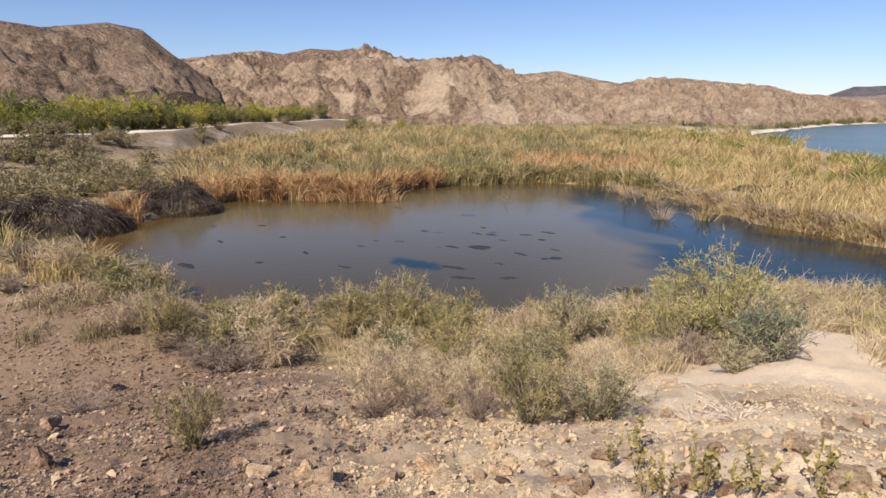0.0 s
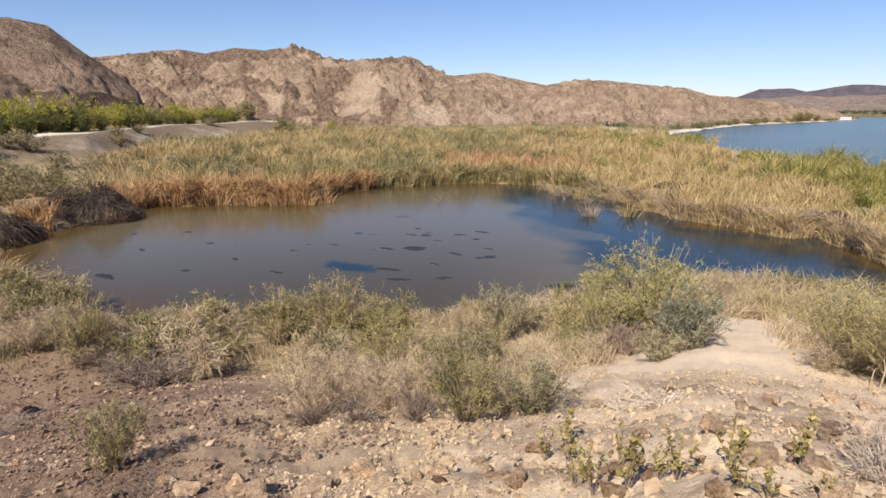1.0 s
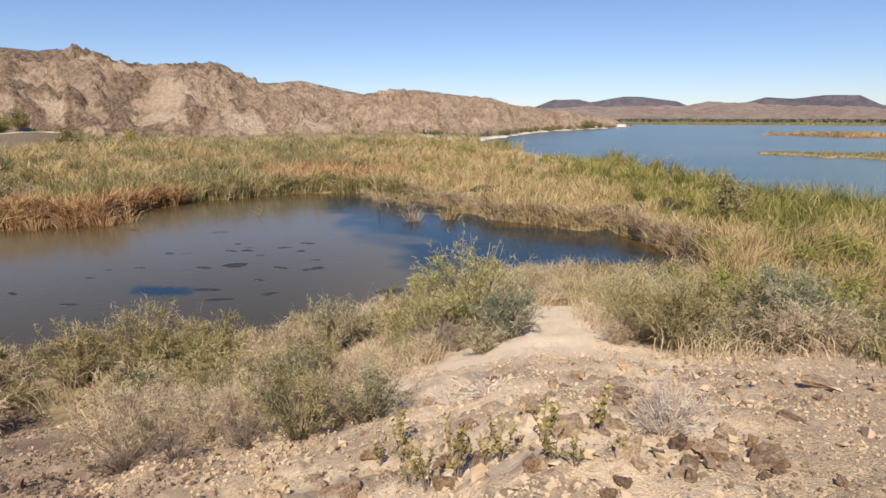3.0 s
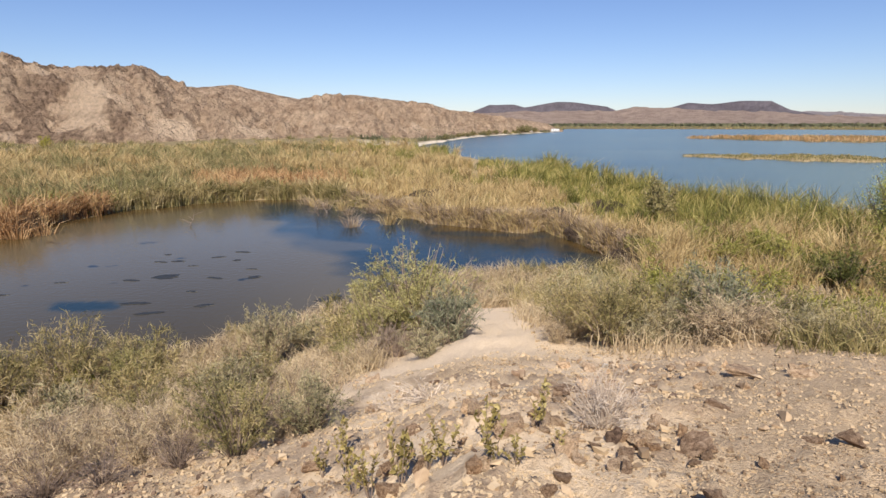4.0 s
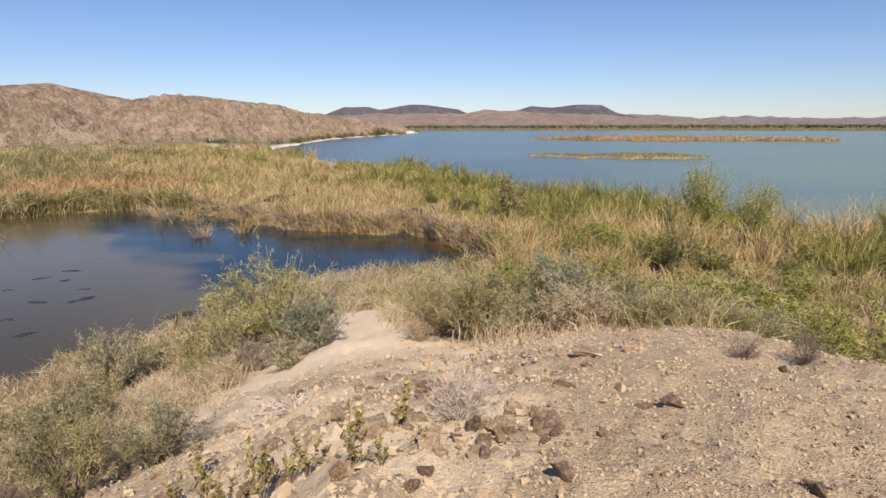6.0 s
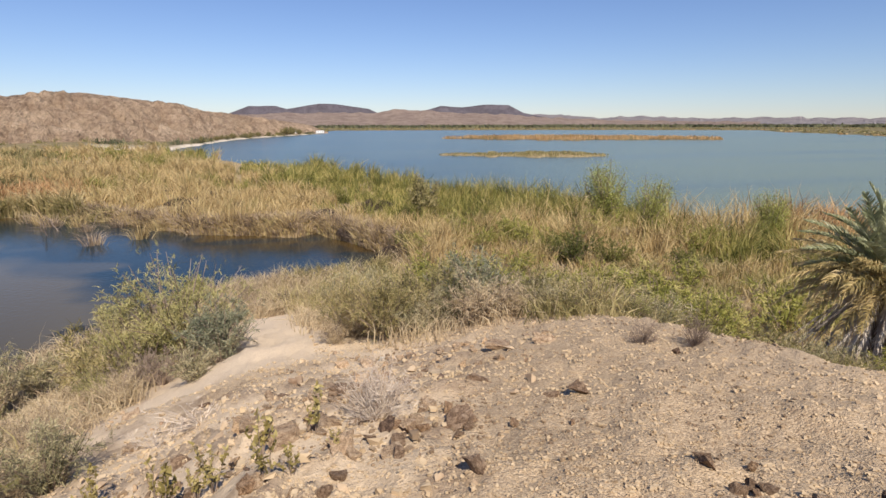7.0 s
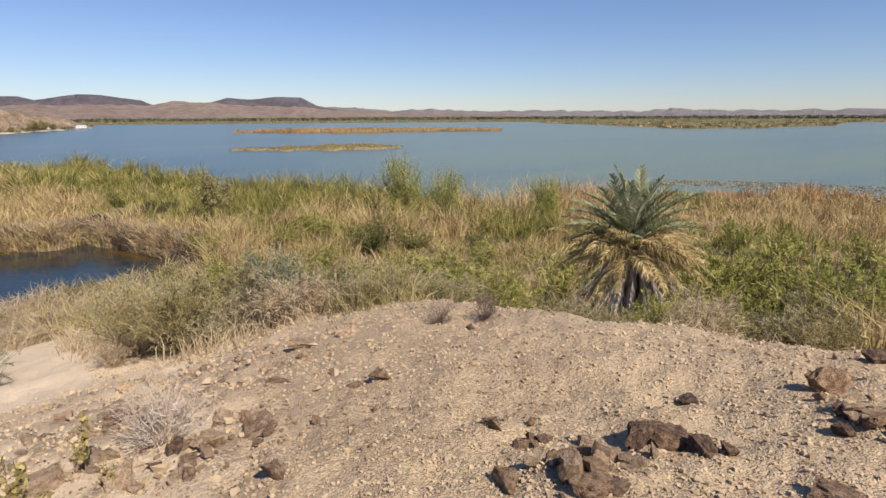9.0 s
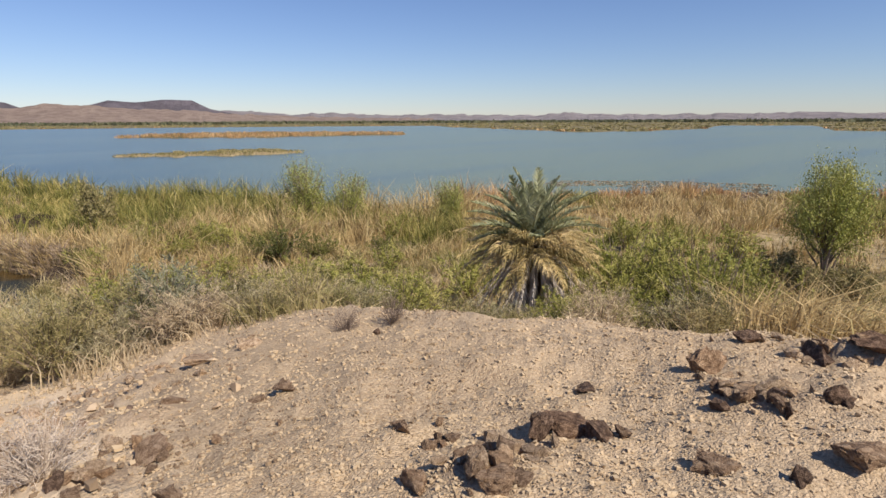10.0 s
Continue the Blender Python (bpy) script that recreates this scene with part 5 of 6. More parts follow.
def herb_meshes(seed, height, n):
    r = np.random.default_rng(seed)
    p = stem_paths(r, n, height, height * 0.3, 0.9, 5, 0.1)
    stem = join(tubes(p, np.linspace(0.006, 0.002, 5)[None] * np.ones((n, 1)), 4))
    c = 18 * n
    i, q = r.integers(0, n, c), 4 * r.uniform(0.3, 1, c)
    j = np.minimum(q.astype(int), 3)
    f = (q - j)[:, None]
    at = p[i, j] * (1 - f) + p[i, j + 1] * f
    way = unit(r.normal(size=at.shape) + np.array([0, 0, 0.5]))
    leaf = strips(at, way, r.uniform(0.03, 0.06, c), r.uniform(0.02, 0.034, c), r.normal(size=at.shape) * 0.1, r)
    return mesh_of("stem", *stem, [M_TWIG]), mesh_of("foliage", *leaf, [M_HERB])


HERB = [herb_meshes(500 + i, 0.46, 5) for i in range(4)]
HERB_SPOTS = ((-0.73, 3.65, 0.95), (-0.52, 3.75, 1.05), (-0.66, 4.35, 1.05), (-0.21, 3.72, 0.9), (0.13, 3.26, 0.8), (0.5, 4.03, 0.95), (0.1, 4.05, 1.0), (0.57, 3.45, 0.4), (-1.46, 4.98, 0.9), (-1.37, 5.4, 1.05), (-1.2, 4.85, 0.85), (0.27, 3.25, 0.6), (-0.33, 3.85, 0.75), (-0.95, 4.1, 0.8))
for i, (x, y, s) in enumerate(HERB_SPOTS):
    base = new("leafy_herb")
    base.matrix_world = Matrix.LocRotScale((x, y, float(ground_height(x, y)) - 0.01), Euler((0, 0, i * 1.7)), (s, s, s))
    tagged(part("stem", HERB[i % 4][0], base), kind="stuff")
    part("foliage", HERB[i % 4][1], base)
    tagged(base, "small upright herb with yellowing leaves on gravel", "plant", "herbs on the gravel")

# ---- rocks ----
M_ROCK = rock_material("dark_brown_rock", (0.07, 0.045, 0.034), (0.17, 0.112, 0.08), (0.36, 0.255, 0.185))
M_BROWN_ROCK = rock_material("russet_rock", (0.16, 0.1, 0.065), (0.34, 0.235, 0.155), (0.55, 0.41, 0.29))
M_QUARTZ = rock_material("white_quartz", (0.6, 0.56, 0.5), (0.74, 0.7, 0.64), (0.82, 0.79, 0.74))
M_TAN_ROCK = rock_material("tan_rock", (0.27, 0.185, 0.12), (0.52, 0.385, 0.265), (0.7, 0.56, 0.41))
M_PEBBLE = leaf_material("pebbles", (0.2, 0.14, 0.09), (0.46, 0.35, 0.226), (0.5, 0.385, 0.252), (0.55, 0.43, 0.29), glow=0.0, patch=0.6, rough=0.95)
M_TAN_STONES = leaf_material("tan_stones", (0.28, 0.195, 0.128), (0.4, 0.295, 0.195), (0.52, 0.4, 0.275), glow=0.0, patch=8.0, rough=0.95)
M_BROWN_STONES = leaf_material("brown_stones", (0.16, 0.1, 0.065), (0.3, 0.205, 0.135), (0.46, 0.34, 0.235), glow=0.0, patch=8.0, rough=0.95)
M_DARK_STONES = leaf_material("dark_stones", (0.06, 0.04, 0.03), (0.14, 0.094, 0.068), (0.28, 0.2, 0.145), glow=0.0, patch=8.0, rough=0.95)
M_RUBBLE = leaf_material("brown_rubble", (0.09, 0.06, 0.043), (0.19, 0.131, 0.093), (0.27, 0.19, 0.135), (0.4, 0.3, 0.215), glow=0.0, patch=0.6, rough=0.95)


def rock_mesh(seed, detail=0, mat=None):
    """A broken stone about a metre across, with flat faces and sharp edges; detail adds pits and ledges."""
    r = random.Random(seed)
    bm = bmesh.new()
    for _ in range(11 if detail else 9):
        d = Vector((r.gauss(0, 1), r.gauss(0, 1), r.gauss(0, 1))).normalized() * r.uniform(0.42, 0.62)
        bm.verts.new(d)
    bmesh.ops.convex_hull(bm, input=bm.verts)
    bmesh.ops.delete(bm, geom=[v for v in bm.verts if not v.link_faces], context="VERTS")
    if detail:
        bmesh.ops.subdivide_edges(bm, edges=bm.edges[:], cuts=detail, use_grid_fill=True)
        bmesh.ops.triangulate(bm, faces=bm.faces[:])
        off = Vector((r.uniform(0, 50), r.uniform(0, 50), r.uniform(0, 50)))
        tilt = Vector((r.gauss(0, 1), r.gauss(0, 1), r.gauss(0, 1.5))).normalized()
        for v in bm.verts:
            ledge = abs((v.co.dot(tilt) * 5.5 + noise.noise(v.co * 2 + off)) % 1.0 - 0.5)
            v.co *= 1 + 0.17 * (ledge - 0.25) + 0.1 * noise.noise(v.co * 3.2 + off) + 0.1 * noise.cell(v.co * 4.5 + off) + 0.07 * noise.noise(v.co * 10 + off)
    me = bpy.data.meshes.new("rock")
    bm.to_mesh(me)
    bm.free()
    me.materials.append(mat)
    return me


BROWN = [rock_mesh(600 + i, 5, M_ROCK) for i in range(7)]
TAN = [rock_mesh(620 + i, 5, M_TAN_ROCK) for i in range(7)]
RUSSET = [rock_mesh(610 + i, 5, M_BROWN_ROCK) for i in range(7)]
WHITE = [rock_mesh(680, 1, M_QUARTZ)]
BROWN_SMALL = [rock_mesh(640 + i, 1, M_ROCK) for i in range(12)]
RUSSET_SMALL = [rock_mesh(650 + i, 1, M_BROWN_ROCK) for i in range(9)]
TAN_SMALL = [rock_mesh(660 + i, 1, M_TAN_ROCK) for i in range(12)]


def rock(meshes, i, x, y, wide, high, label, group="", deep=None, sink=0.3):
    ob = new("rock", meshes[i % len(meshes)])
    ob.matrix_world = Matrix.LocRotScale((x, y, float(ground_height(x, y)) + high * (0.5 - sink)), Euler((0.3 * math.sin(i * 5.1), 0.3 * math.cos(i * 3.7), i * 2.1)), (wide, (deep or wide * 0.8), high))
    return tagged(ob, label, "rock", group)


# the larger stones: x, y, width, height
DARK_STONES = ((2.82, 1.5, 0.2, 0.24), (2.95, 1.38, 0.3, 0.2), (2.93, 1.2, 0.24, 0.17), (3.77, 1.68, 0.26, 0.09), (3.95, 0.24, 0.18, 0.17), (2.89, 0.26, 0.15, 0.11),
               (4.95, 0.5, 0.34, 0.22), (5.1, 0.99, 0.24, 0.12), (5.12, 0.15, 0.36, 0.18), (-20.7, 8.9, 1.6, 1.1), (0.99, 3.74, 0.18, 0.19), (4.68, 4.95, 0.17, 0.12))
BROWN_STONES = ((2.17, 1.52, 0.18, 0.22), (2.04, 1.24, 0.2, 0.18), (3.65, 0.48, 0.16, 0.12), (2.6, 3.78, 0.22, 0.16), (2.46, 3.9, 0.2, 0.09), (1.92, 1.63, 0.22, 0.2), (4.22, 1.03, 0.27, 0.3), (2.84, 0.58, 0.22, 0.17), (2.99, 1.1, 0.13, 0.1), (3.72, 0.66, 0.2, 0.13), (3.29, 0.06, 0.33, 0.18), (-1.48, 4.05, 0.32, 0.32), (-1.6, 5.07, 0.22, 0.22), (-0.39, 3.95, 0.18, 0.17), (-0.66, 4.0, 0.18, 0.12), (-0.61, 3.6, 0.22, 0.22), (0.01, 3.27, 0.17, 0.17), (1.5, 3.65, 0.4, 0.12), (-4.07, 5.9, 0.22, 0.15), (-14.2, 5.0, 0.7, 0.75), (-9.0, 2.9, 0.5, 0.45), (0.41, 2.8, 0.1, 0.15), (0.54, 3.1, 0.14, 0.09), (0.81, 4.97, 0.27, 0.14), (1.21, 2.65, 0.2, 0.17), (2.31, 4.7, 0.28, 0.09))
PALE_STONES = ((3.88, 6.5, 0.38, 0.3), (3.15, 7.9, 0.24, 0.2), (3.35, 6.9, 0.5, 0.2), (0.3, 4.08, 0.38, 0.2), (-0.03, 4.62, 0.28, 0.14), (0.61, 3.42, 0.27, 0.16), (0.08, 3.26, 0.16, 0.16), (-0.37, 3.95, 0.22, 0.17), (0.62, 4.32, 0.3, 0.16), (-2.0, 11.0, 0.5, 0.26), (-0.01, 5.06, 0.36, 0.22), (-1.4, 7.5, 0.4, 0.14), (-3.08, 4.25, 0.42, 0.28), (-4.31, 4.78, 0.26, 0.18), (-5.59, 5.7, 0.28, 0.3), (-3.78, 3.32, 0.4, 0.32), (-4.72, 3.38, 0.38, 0.22), (-17.6, 14.3, 1.35, 0.85))
MORE_STONES = ((2.1, 1.4, 0.18, 0.18), (3.99, 0.58, 0.18, 0.17), (2.24, 1.36, 0.16, 0.14), (-2.24, 4.15, 0.24, 0.21), (-2.76, 5.0, 0.22, 0.17), (-2.42, 4.08, 0.19, 0.2), (1.58, 9.3, 0.3, 0.2), (1.35, 6.65, 0.34, 0.17), (-3.35, 3.8, 0.42, 0.24), (-4.26, 3.6, 0.28, 0.3), (1.9, 8.75, 0.4, 0.18), (0.29, 6.5, 0.3, 0.16), (-3.1, 9.4, 0.35, 0.12), (0.64, 5.1, 0.34, 0.14), (1.48, 4.3, 0.26, 0.15), (2.56, 1.62, 0.22, 0.1), (2.53, 1.45, 0.15, 0.09), (1.14, 3.73, 0.24, 0.14))
for i, (x, y, w, h) in enumerate(DARK_STONES):
    rock(BROWN, i, x, y, w * 0.92, h * 0.85, "angular dark brown varnished rock on gravel", sink=0.3)
for i, (x, y, w, h) in enumerate(BROWN_STONES):
    rock(RUSSET, i + 3, x, y, w * 0.92, h * 0.85, "angular brown rock half sunk in gravel", sink=0.28)
for i, (x, y, w, h) in enumerate(PALE_STONES + MORE_STONES):
    rock(TAN, i, x, y, w * 0.92, h * 0.8, "angular tan rock lying on gravel", sink=0.36)
rock(WHITE, 2, 2.18, 8.98, 0.16, 0.16, "small bright white quartz stone")
rock(WHITE, 4, 0.55, 4.03, 0.05, 0.05, "small bright white quartz pebble")
# crumbled outcrops: a centre and a spread
for cx, cy, spread, count, kinds in ((5.3, 0.1, 0.3, 12, RUSSET_SMALL), (2.12, 1.4, 0.1, 14, RUSSET_SMALL), (2.45, 1.5, 0.12, 18, TAN_SMALL), (3.85, 0.62, 0.16, 14, TAN_SMALL), (3.75, 0.62, 0.2, 10, BROWN_SMALL), (5.1, 0.7, 0.3, 18, TAN_SMALL), (3.0, 7.2, 0.7, 18, TAN_SMALL), (2.3, 8.6, 0.5, 12, TAN_SMALL), (0.3, 4.7, 0.5, 22, TAN_SMALL), (0.9, 4.4, 0.4, 14, RUSSET_SMALL), (1.3, 3.6, 0.35, 12, RUSSET_SMALL), (2.52, 2.05, 0.12, 7, RUSSET_SMALL)):
    for i in range(count):
        x, y, w = spots.gauss(cx, spread), spots.gauss(cy, spread), spots.uniform(0.04, 0.13) + 0.008 * math.hypot(cx, cy)
        rock(kinds, i, x, y, w, w * spots.uniform(0.5, 0.9), "jagged broken stone of a crumbling outcrop", "stones of the outcrops", sink=0.25)
# worn slabs of bedrock showing through the sand
for i in range(22):
    a, d = spots.uniform(24, -26), spots.uniform(2.8, 8.5)
    x, y = at_bearing(a, d)
    w = spots.uniform(0.12, 0.3)
    rock(TAN if i % 3 else RUSSET, i, x, y, w, w * spots.uniform(0.3, 0.5), "worn slab of bedrock half buried in sand", "bedrock slabs", sink=0.42)
def joined_stones(name, label, mat, seeds, spots_list):
    """Stones too many to count, joined into one mesh."""
    vs, fs, at = [], [], 0
    shapes = []
    for k in seeds:
        me = rock_mesh(k, 0, mat)
        co = np.empty(len(me.vertices) * 3)
        me.vertices.foreach_get("co", co)
        me.calc_loop_triangles()
        tri = np.empty(len(me.loop_triangles) * 3, np.int32)
        me.loop_triangles.foreach_get("vertices", tri)
        shapes.append((co.reshape(-1, 3), tri.reshape(-1, 3)))
        bpy.data.meshes.remove(me)
    for i, (x, y, w, h) in enumerate(spots_list):
        co, tri = shapes[i % len(shapes)]
        m = Matrix.LocRotScale((x, y, float(ground_height(x, y)) + 0.22 * h), Euler((0.5 * math.sin(i * 5.1), 0.5 * math.cos(i * 3.7), i * 2.1)), (w, w * 0.8, h * 1.15))
        m = np.array(m)
        vs.append(co @ m[:3, :3].T + m[:3, 3])
        fs.append(tri + at)
        at += len(co)
    return tagged(new(name, mesh_of(name, np.concatenate(vs), np.concatenate(fs), [mat])), label, "stones", kind="stuff")


made, rest = 0, ([], [], [])
while made < 360:
    a, d = spots.uniform(75, -88), 1.7 + 13.5 * spots.random() ** 1.1
    if made > 60:
        a, d = (spots.uniform(28, 76), spots.uniform(4.0, 30)) if made % 3 else (spots.uniform(30, -30), spots.uniform(2.5, 14))
    elif -84 < a < -22 and d < 7.5 and spots.random() < 0.86:
        continue
    x, y = at_bearing(a, d)
    if d > float(growth_start(a)) + 1 or (sandy(x, y) and d > 9):
        continue
    w = 0.035 + 0.16 * spots.random() ** 4 + 0.007 * d
    h = w * spots.uniform(0.4, 0.8)
    tan = spots.random() < (0.35 if a > 25 else 0.8)
    if made < 60:
        rock(TAN_SMALL if tan else (RUSSET_SMALL if made % 2 else BROWN_SMALL), made, x, y, w, h, "broken stone lying on the gravel slope", "stones scattered over the mound", sink=0.25)
    else:
        rest[0 if tan else 1 + made % 2].append((x, y, w, h))
    made += 1
joined_stones("loose_stones", "loose tan stones strewn over the slope", M_TAN_STONES, range(800, 812), rest[0])
joined_stones("loose_stones", "loose brown stones strewn over the slope", M_BROWN_STONES, range(812, 824), rest[1])
joined_stones("loose_stones", "loose dark stones strewn over the slope", M_DARK_STONES, range(824, 836), rest[2])


def build_pebbles():
    """Gravel: small broken stones, each a squashed octahedron."""
    n = 92000
    az = np.concatenate([rng.uniform(-92, 78, n - 9000), rng.uniform(32, 76, 9000)])
    d = np.concatenate([1.3 + 13 * rng.uniform(0, 1, n - 9000) ** 2.0, rng.uniform(6, 27, 9000)])
    x, y = -np.sin(np.radians(az)) * d, np.cos(np.radians(az)) * d
    far = 9000
    az, d = np.concatenate([az, rng.uniform(46, 77, far)]), np.concatenate([d, rng.uniform(20, 43, far)])
    x, y = -np.sin(np.radians(az)) * d, np.cos(np.radians(az)) * d
    keep = (d < np.where(az > 47, 43, growth_start(az) + 1.5)) & (in_pond(x, y) < -2) & ~(sandy(x, y) & (d > 11)) & (fbm(x * 0.9, y * 0.9, 3, 120) > -0.3)
    x, y, d, az = x[keep], y[keep], d[keep], az[keep]
    n = len(x)
    size = (0.005 + 0.0115 * rng.uniform(0, 1, n) ** 3) * (0.7 + 0.11 * d) * np.where(az > 24, 1.5, 1.0)
    # stones a hand wide lie thickest on the pond side of the mound
    big = (rng.uniform(0, 1, n) < 0.035) & (az > -24)
    size = np.where(big, rng.uniform(0.018, 0.045, n) * (0.8 + 0.05 * d), size)
    z = ground_height(x, y) + size * 0.2
    corner = np.array([[-1, -1, -1], [1, -1, -1], [1, 1, -1], [-1, 1, -1], [-1, -1, 1], [1, -1, 1], [1, 1, 1], [-1, 1, 1]], float) * (0.75, 0.6, 0.52)
    v = corner[None] * rng.uniform(0.6, 1.2, (n, 1, 3)) + rng.normal(size=(n, 8, 3)) * 0.22
    t = rng.uniform(0, 6.28, n)
    c, s = np.cos(t)[:, None], np.sin(t)[:, None]
    v = np.stack([v[..., 0] * c - v[..., 1] * s, v[..., 0] * s + v[..., 1] * c, v[..., 2]], -1) * size[:, None, None] + np.stack([x, y, z], -1)[:, None]
    quad = np.array([[4, 5, 6, 7], [0, 1, 5, 4], [1, 2, 6, 5], [2, 3, 7, 6], [3, 0, 4, 7]])
    dark = (az > 39 + 14 * fbm(x * 0.5, y * 0.5, 3, 125)) | (big & (az > 30) & (rng.uniform(0, 1, n) < 0.6))
    for m, name, label, mat in ((~dark, "gravel", "loose tan gravel and rock chips", M_PEBBLE), (dark, "rubble", "loose dark brown rubble and rock chips", M_RUBBLE)):
        k = int(m.sum())
        faces = (np.arange(k)[:, None, None] * 8 + quad[None]).reshape(-1, 4)
        tagged(new(name, mesh_of(name, v[m].reshape(-1, 3), faces, [mat])), label, "gravel", kind="stuff")


build_pebbles()


# ---- in and round the pond ----
def heap_mesh(seed, wide, high, n, mat):
    """A heap of fallen, matted reed stems."""
    r = np.random.default_rng(seed)
    a, d = r.uniform(0, 6.28, n), np.sqrt(r.uniform(0, 1, n))
    top = high * np.sqrt(np.maximum(0, 1 - d * d)) * (0.8 + 0.4 * np.sin(a * 3 + seed))
    at = np.stack([np.cos(a) * d * wide, np.sin(a) * d * wide * 0.7, top * r.uniform(0.5, 1, n)], -1)
    out = np.stack([np.cos(a), np.sin(a), -0.3 - 0.9 * d], -1)
    at[:, 2] += 0.22 * high * np.array([noise.noise(Vector((c[0] * 1.3, c[1] * 1.3, seed))) for c in at]) * (1 - d)
    way = unit(out + r.normal(size=at.shape) * 0.55)
    return mesh_of("thatch", *strips(at, way, r.uniform(0.25, 0.8, n), r.uniform(0.014, 0.035, n), r.normal(size=at.shape) * 0.16 + np.array([0, 0, -0.2]), r), [mat])


HEAPS = [heap_mesh(700 + i, 3.4, 1.7, 8200, M_DEAD) for i in range(3)]
PALE_HEAP = heap_mesh(705, 2.6, 1.0, 1500, M_DRY)
for i, (x, y, s, h) in enumerate(((-58.6, 36.0, 1.6, 1.6), (-56.5, 22.0, 2.05, 1.65), (-44.0, 17.2, 0.75, 0.6), (-86, 76, 1.4, 1.1), (-5.5, 71.8, 0.8, 0.75), (2.4, 69.0, 0.8, 0.6), (10.2, 54.6, 0.6, 0.5), (12.0, 41.5, 0.8, 0.7), (-12.0, 101, 1.3, 0.7), (-2.8, 92, 1.1, 0.6), (15.8, 70.5, 0.9, 0.65), (5.6, 62.5, 0.6, 0.5), (-6.5, 84.5, 0.9, 0.6), (7.5, 79.0, 0.9, 0.6), (-0.5, 77.5, 0.7, 0.5), (19.5, 60.0, 0.6, 0.5), (9.5, 66.0, 0.7, 0.55))):
    ob = new("thatch", HEAPS[i % 3])
    ob.matrix_world = Matrix.LocRotScale((x, y, float(ground_height(x, y)) - 0.1), Euler((0, 0, i * 1.3)), (s, s, h))
    tagged(ob, "dark heap of dead matted reeds at the pond", "dead reeds", "dead reed heaps")
ob = new("thatch", PALE_HEAP)
ob.matrix_world = Matrix.LocRotScale((13.6, 43.2, float(ground_height(13.6, 43.2)) - 0.1), Euler((0, 0, 0.6)), (0.9, 0.8, 1.2))
tagged(ob, "pale heap of fallen reeds at the pond corner", "dead reeds", "dead reed heaps")


def tuft_mesh(seed, n, high, mat):
    r = np.random.default_rng(seed)
    at = np.column_stack([r.normal(size=(n, 2)) * 0.28, np.full(n, -0.2)])
    tilt = at[:, :2] * 0.9 + r.normal(size=(n, 2)) * 0.12
    way = unit(np.column_stack([tilt, np.ones(n)]))
    return mesh_of("reed_tuft", *strips(at, way, high * r.uniform(0.5, 1.15, n), r.uniform(0.02, 0.05, n), np.column_stack([tilt * 0.6, np.full(n, -0.2)]), r), [mat])


TUFTS = [tuft_mesh(720 + i, 120, 1.8, (M_MATTED, M_REED_STRAW)[i % 2] if i < 4 else M_REED_RUST) for i in range(6)]
for i, (x, y, s) in enumerate(((-13.0, 60.3, 1.0), (-9.3, 62.1, 1.05), (-19.5, 73.3, 1.0), (-21.1, 75.1, 0.9), (-12.5, 70.2, 0.9), (-16.8, 72.0, 1.1), (-22.5, 77.0, 1.0), (-8.0, 66.5, 1.0), (-44.4, 52.6, 1.25), (-46.9, 51.0, 1.3), (-43.2, 54.6, 1.2), (-49.5, 49.6, 1.2), (-15.2, 68.5, 0.7))):
    ob = new("reed_tuft", TUFTS[4 + i % 2 if x < -40 else i % 4])
    ob.matrix_world = Matrix.LocRotScale((x, y, 0), Euler((0, 0, i * 2.0)), (s * 1.25, s * 1.25, s * 1.2))
    tagged(ob, "small tuft of reeds standing in pond water", "reeds", "reed tufts in the pond")

def snag_mesh(seed, high):
    """A drowned dead branch: a bent stem with a few forks."""
    r = np.random.default_rng(seed)
    s = np.linspace(0, 1, 6)[:, None]
    stem = np.array([[0, 0, -0.5]]) + s * np.array([[r.normal() * 0.5, r.normal() * 0.5, high + 0.5]]) + r.normal(size=(6, 3)) * 0.06 * high * s
    forks = []
    for j in (2, 3, 3, 4):
        end = stem[j] + np.array([r.normal(), r.normal(), r.uniform(0.3, 1.0)]) * 0.42 * high
        forks.append(stem[j] + (end - stem[j]) * np.linspace(0, 1, 6)[:, None] + r.normal(size=(6, 3)) * 0.02 * high)
    paths = np.stack([stem] + forks)
    radii = np.linspace(1, 0.35, 6)[None] * np.array([0.06] + [0.03] * 4)[:, None]
    return mesh_of("dead_snag", *tubes(paths, radii, 5), [M_TWIG])


SNAG_SPOTS = ((-31.2, 60.3, 1.0), (-18.4, 67.5, 1.2), (-17.9, 69.7, 1.1), (-15.4, 69.4, 0.9), (-19.8, 70.8, 1.0))
SNAGS = [snag_mesh(730 + i, 1.5) for i in range(3)]
for i, (x, y, s) in enumerate(SNAG_SPOTS):
    ob = new("dead_snag", SNAGS[i % 3])
    ob.matrix_world = Matrix.LocRotScale((x, y, 0), Euler((0, 0, i * 2.3)), (s, s, s))
    tagged(ob, "dark dead branch standing in pond water", "dead branch", "dead branches in the pond")

M_WEED = plain_material("floating_weed", (0.012, 0.013, 0.011), (0.035, 0.033, 0.026), 2.0, 0.5)


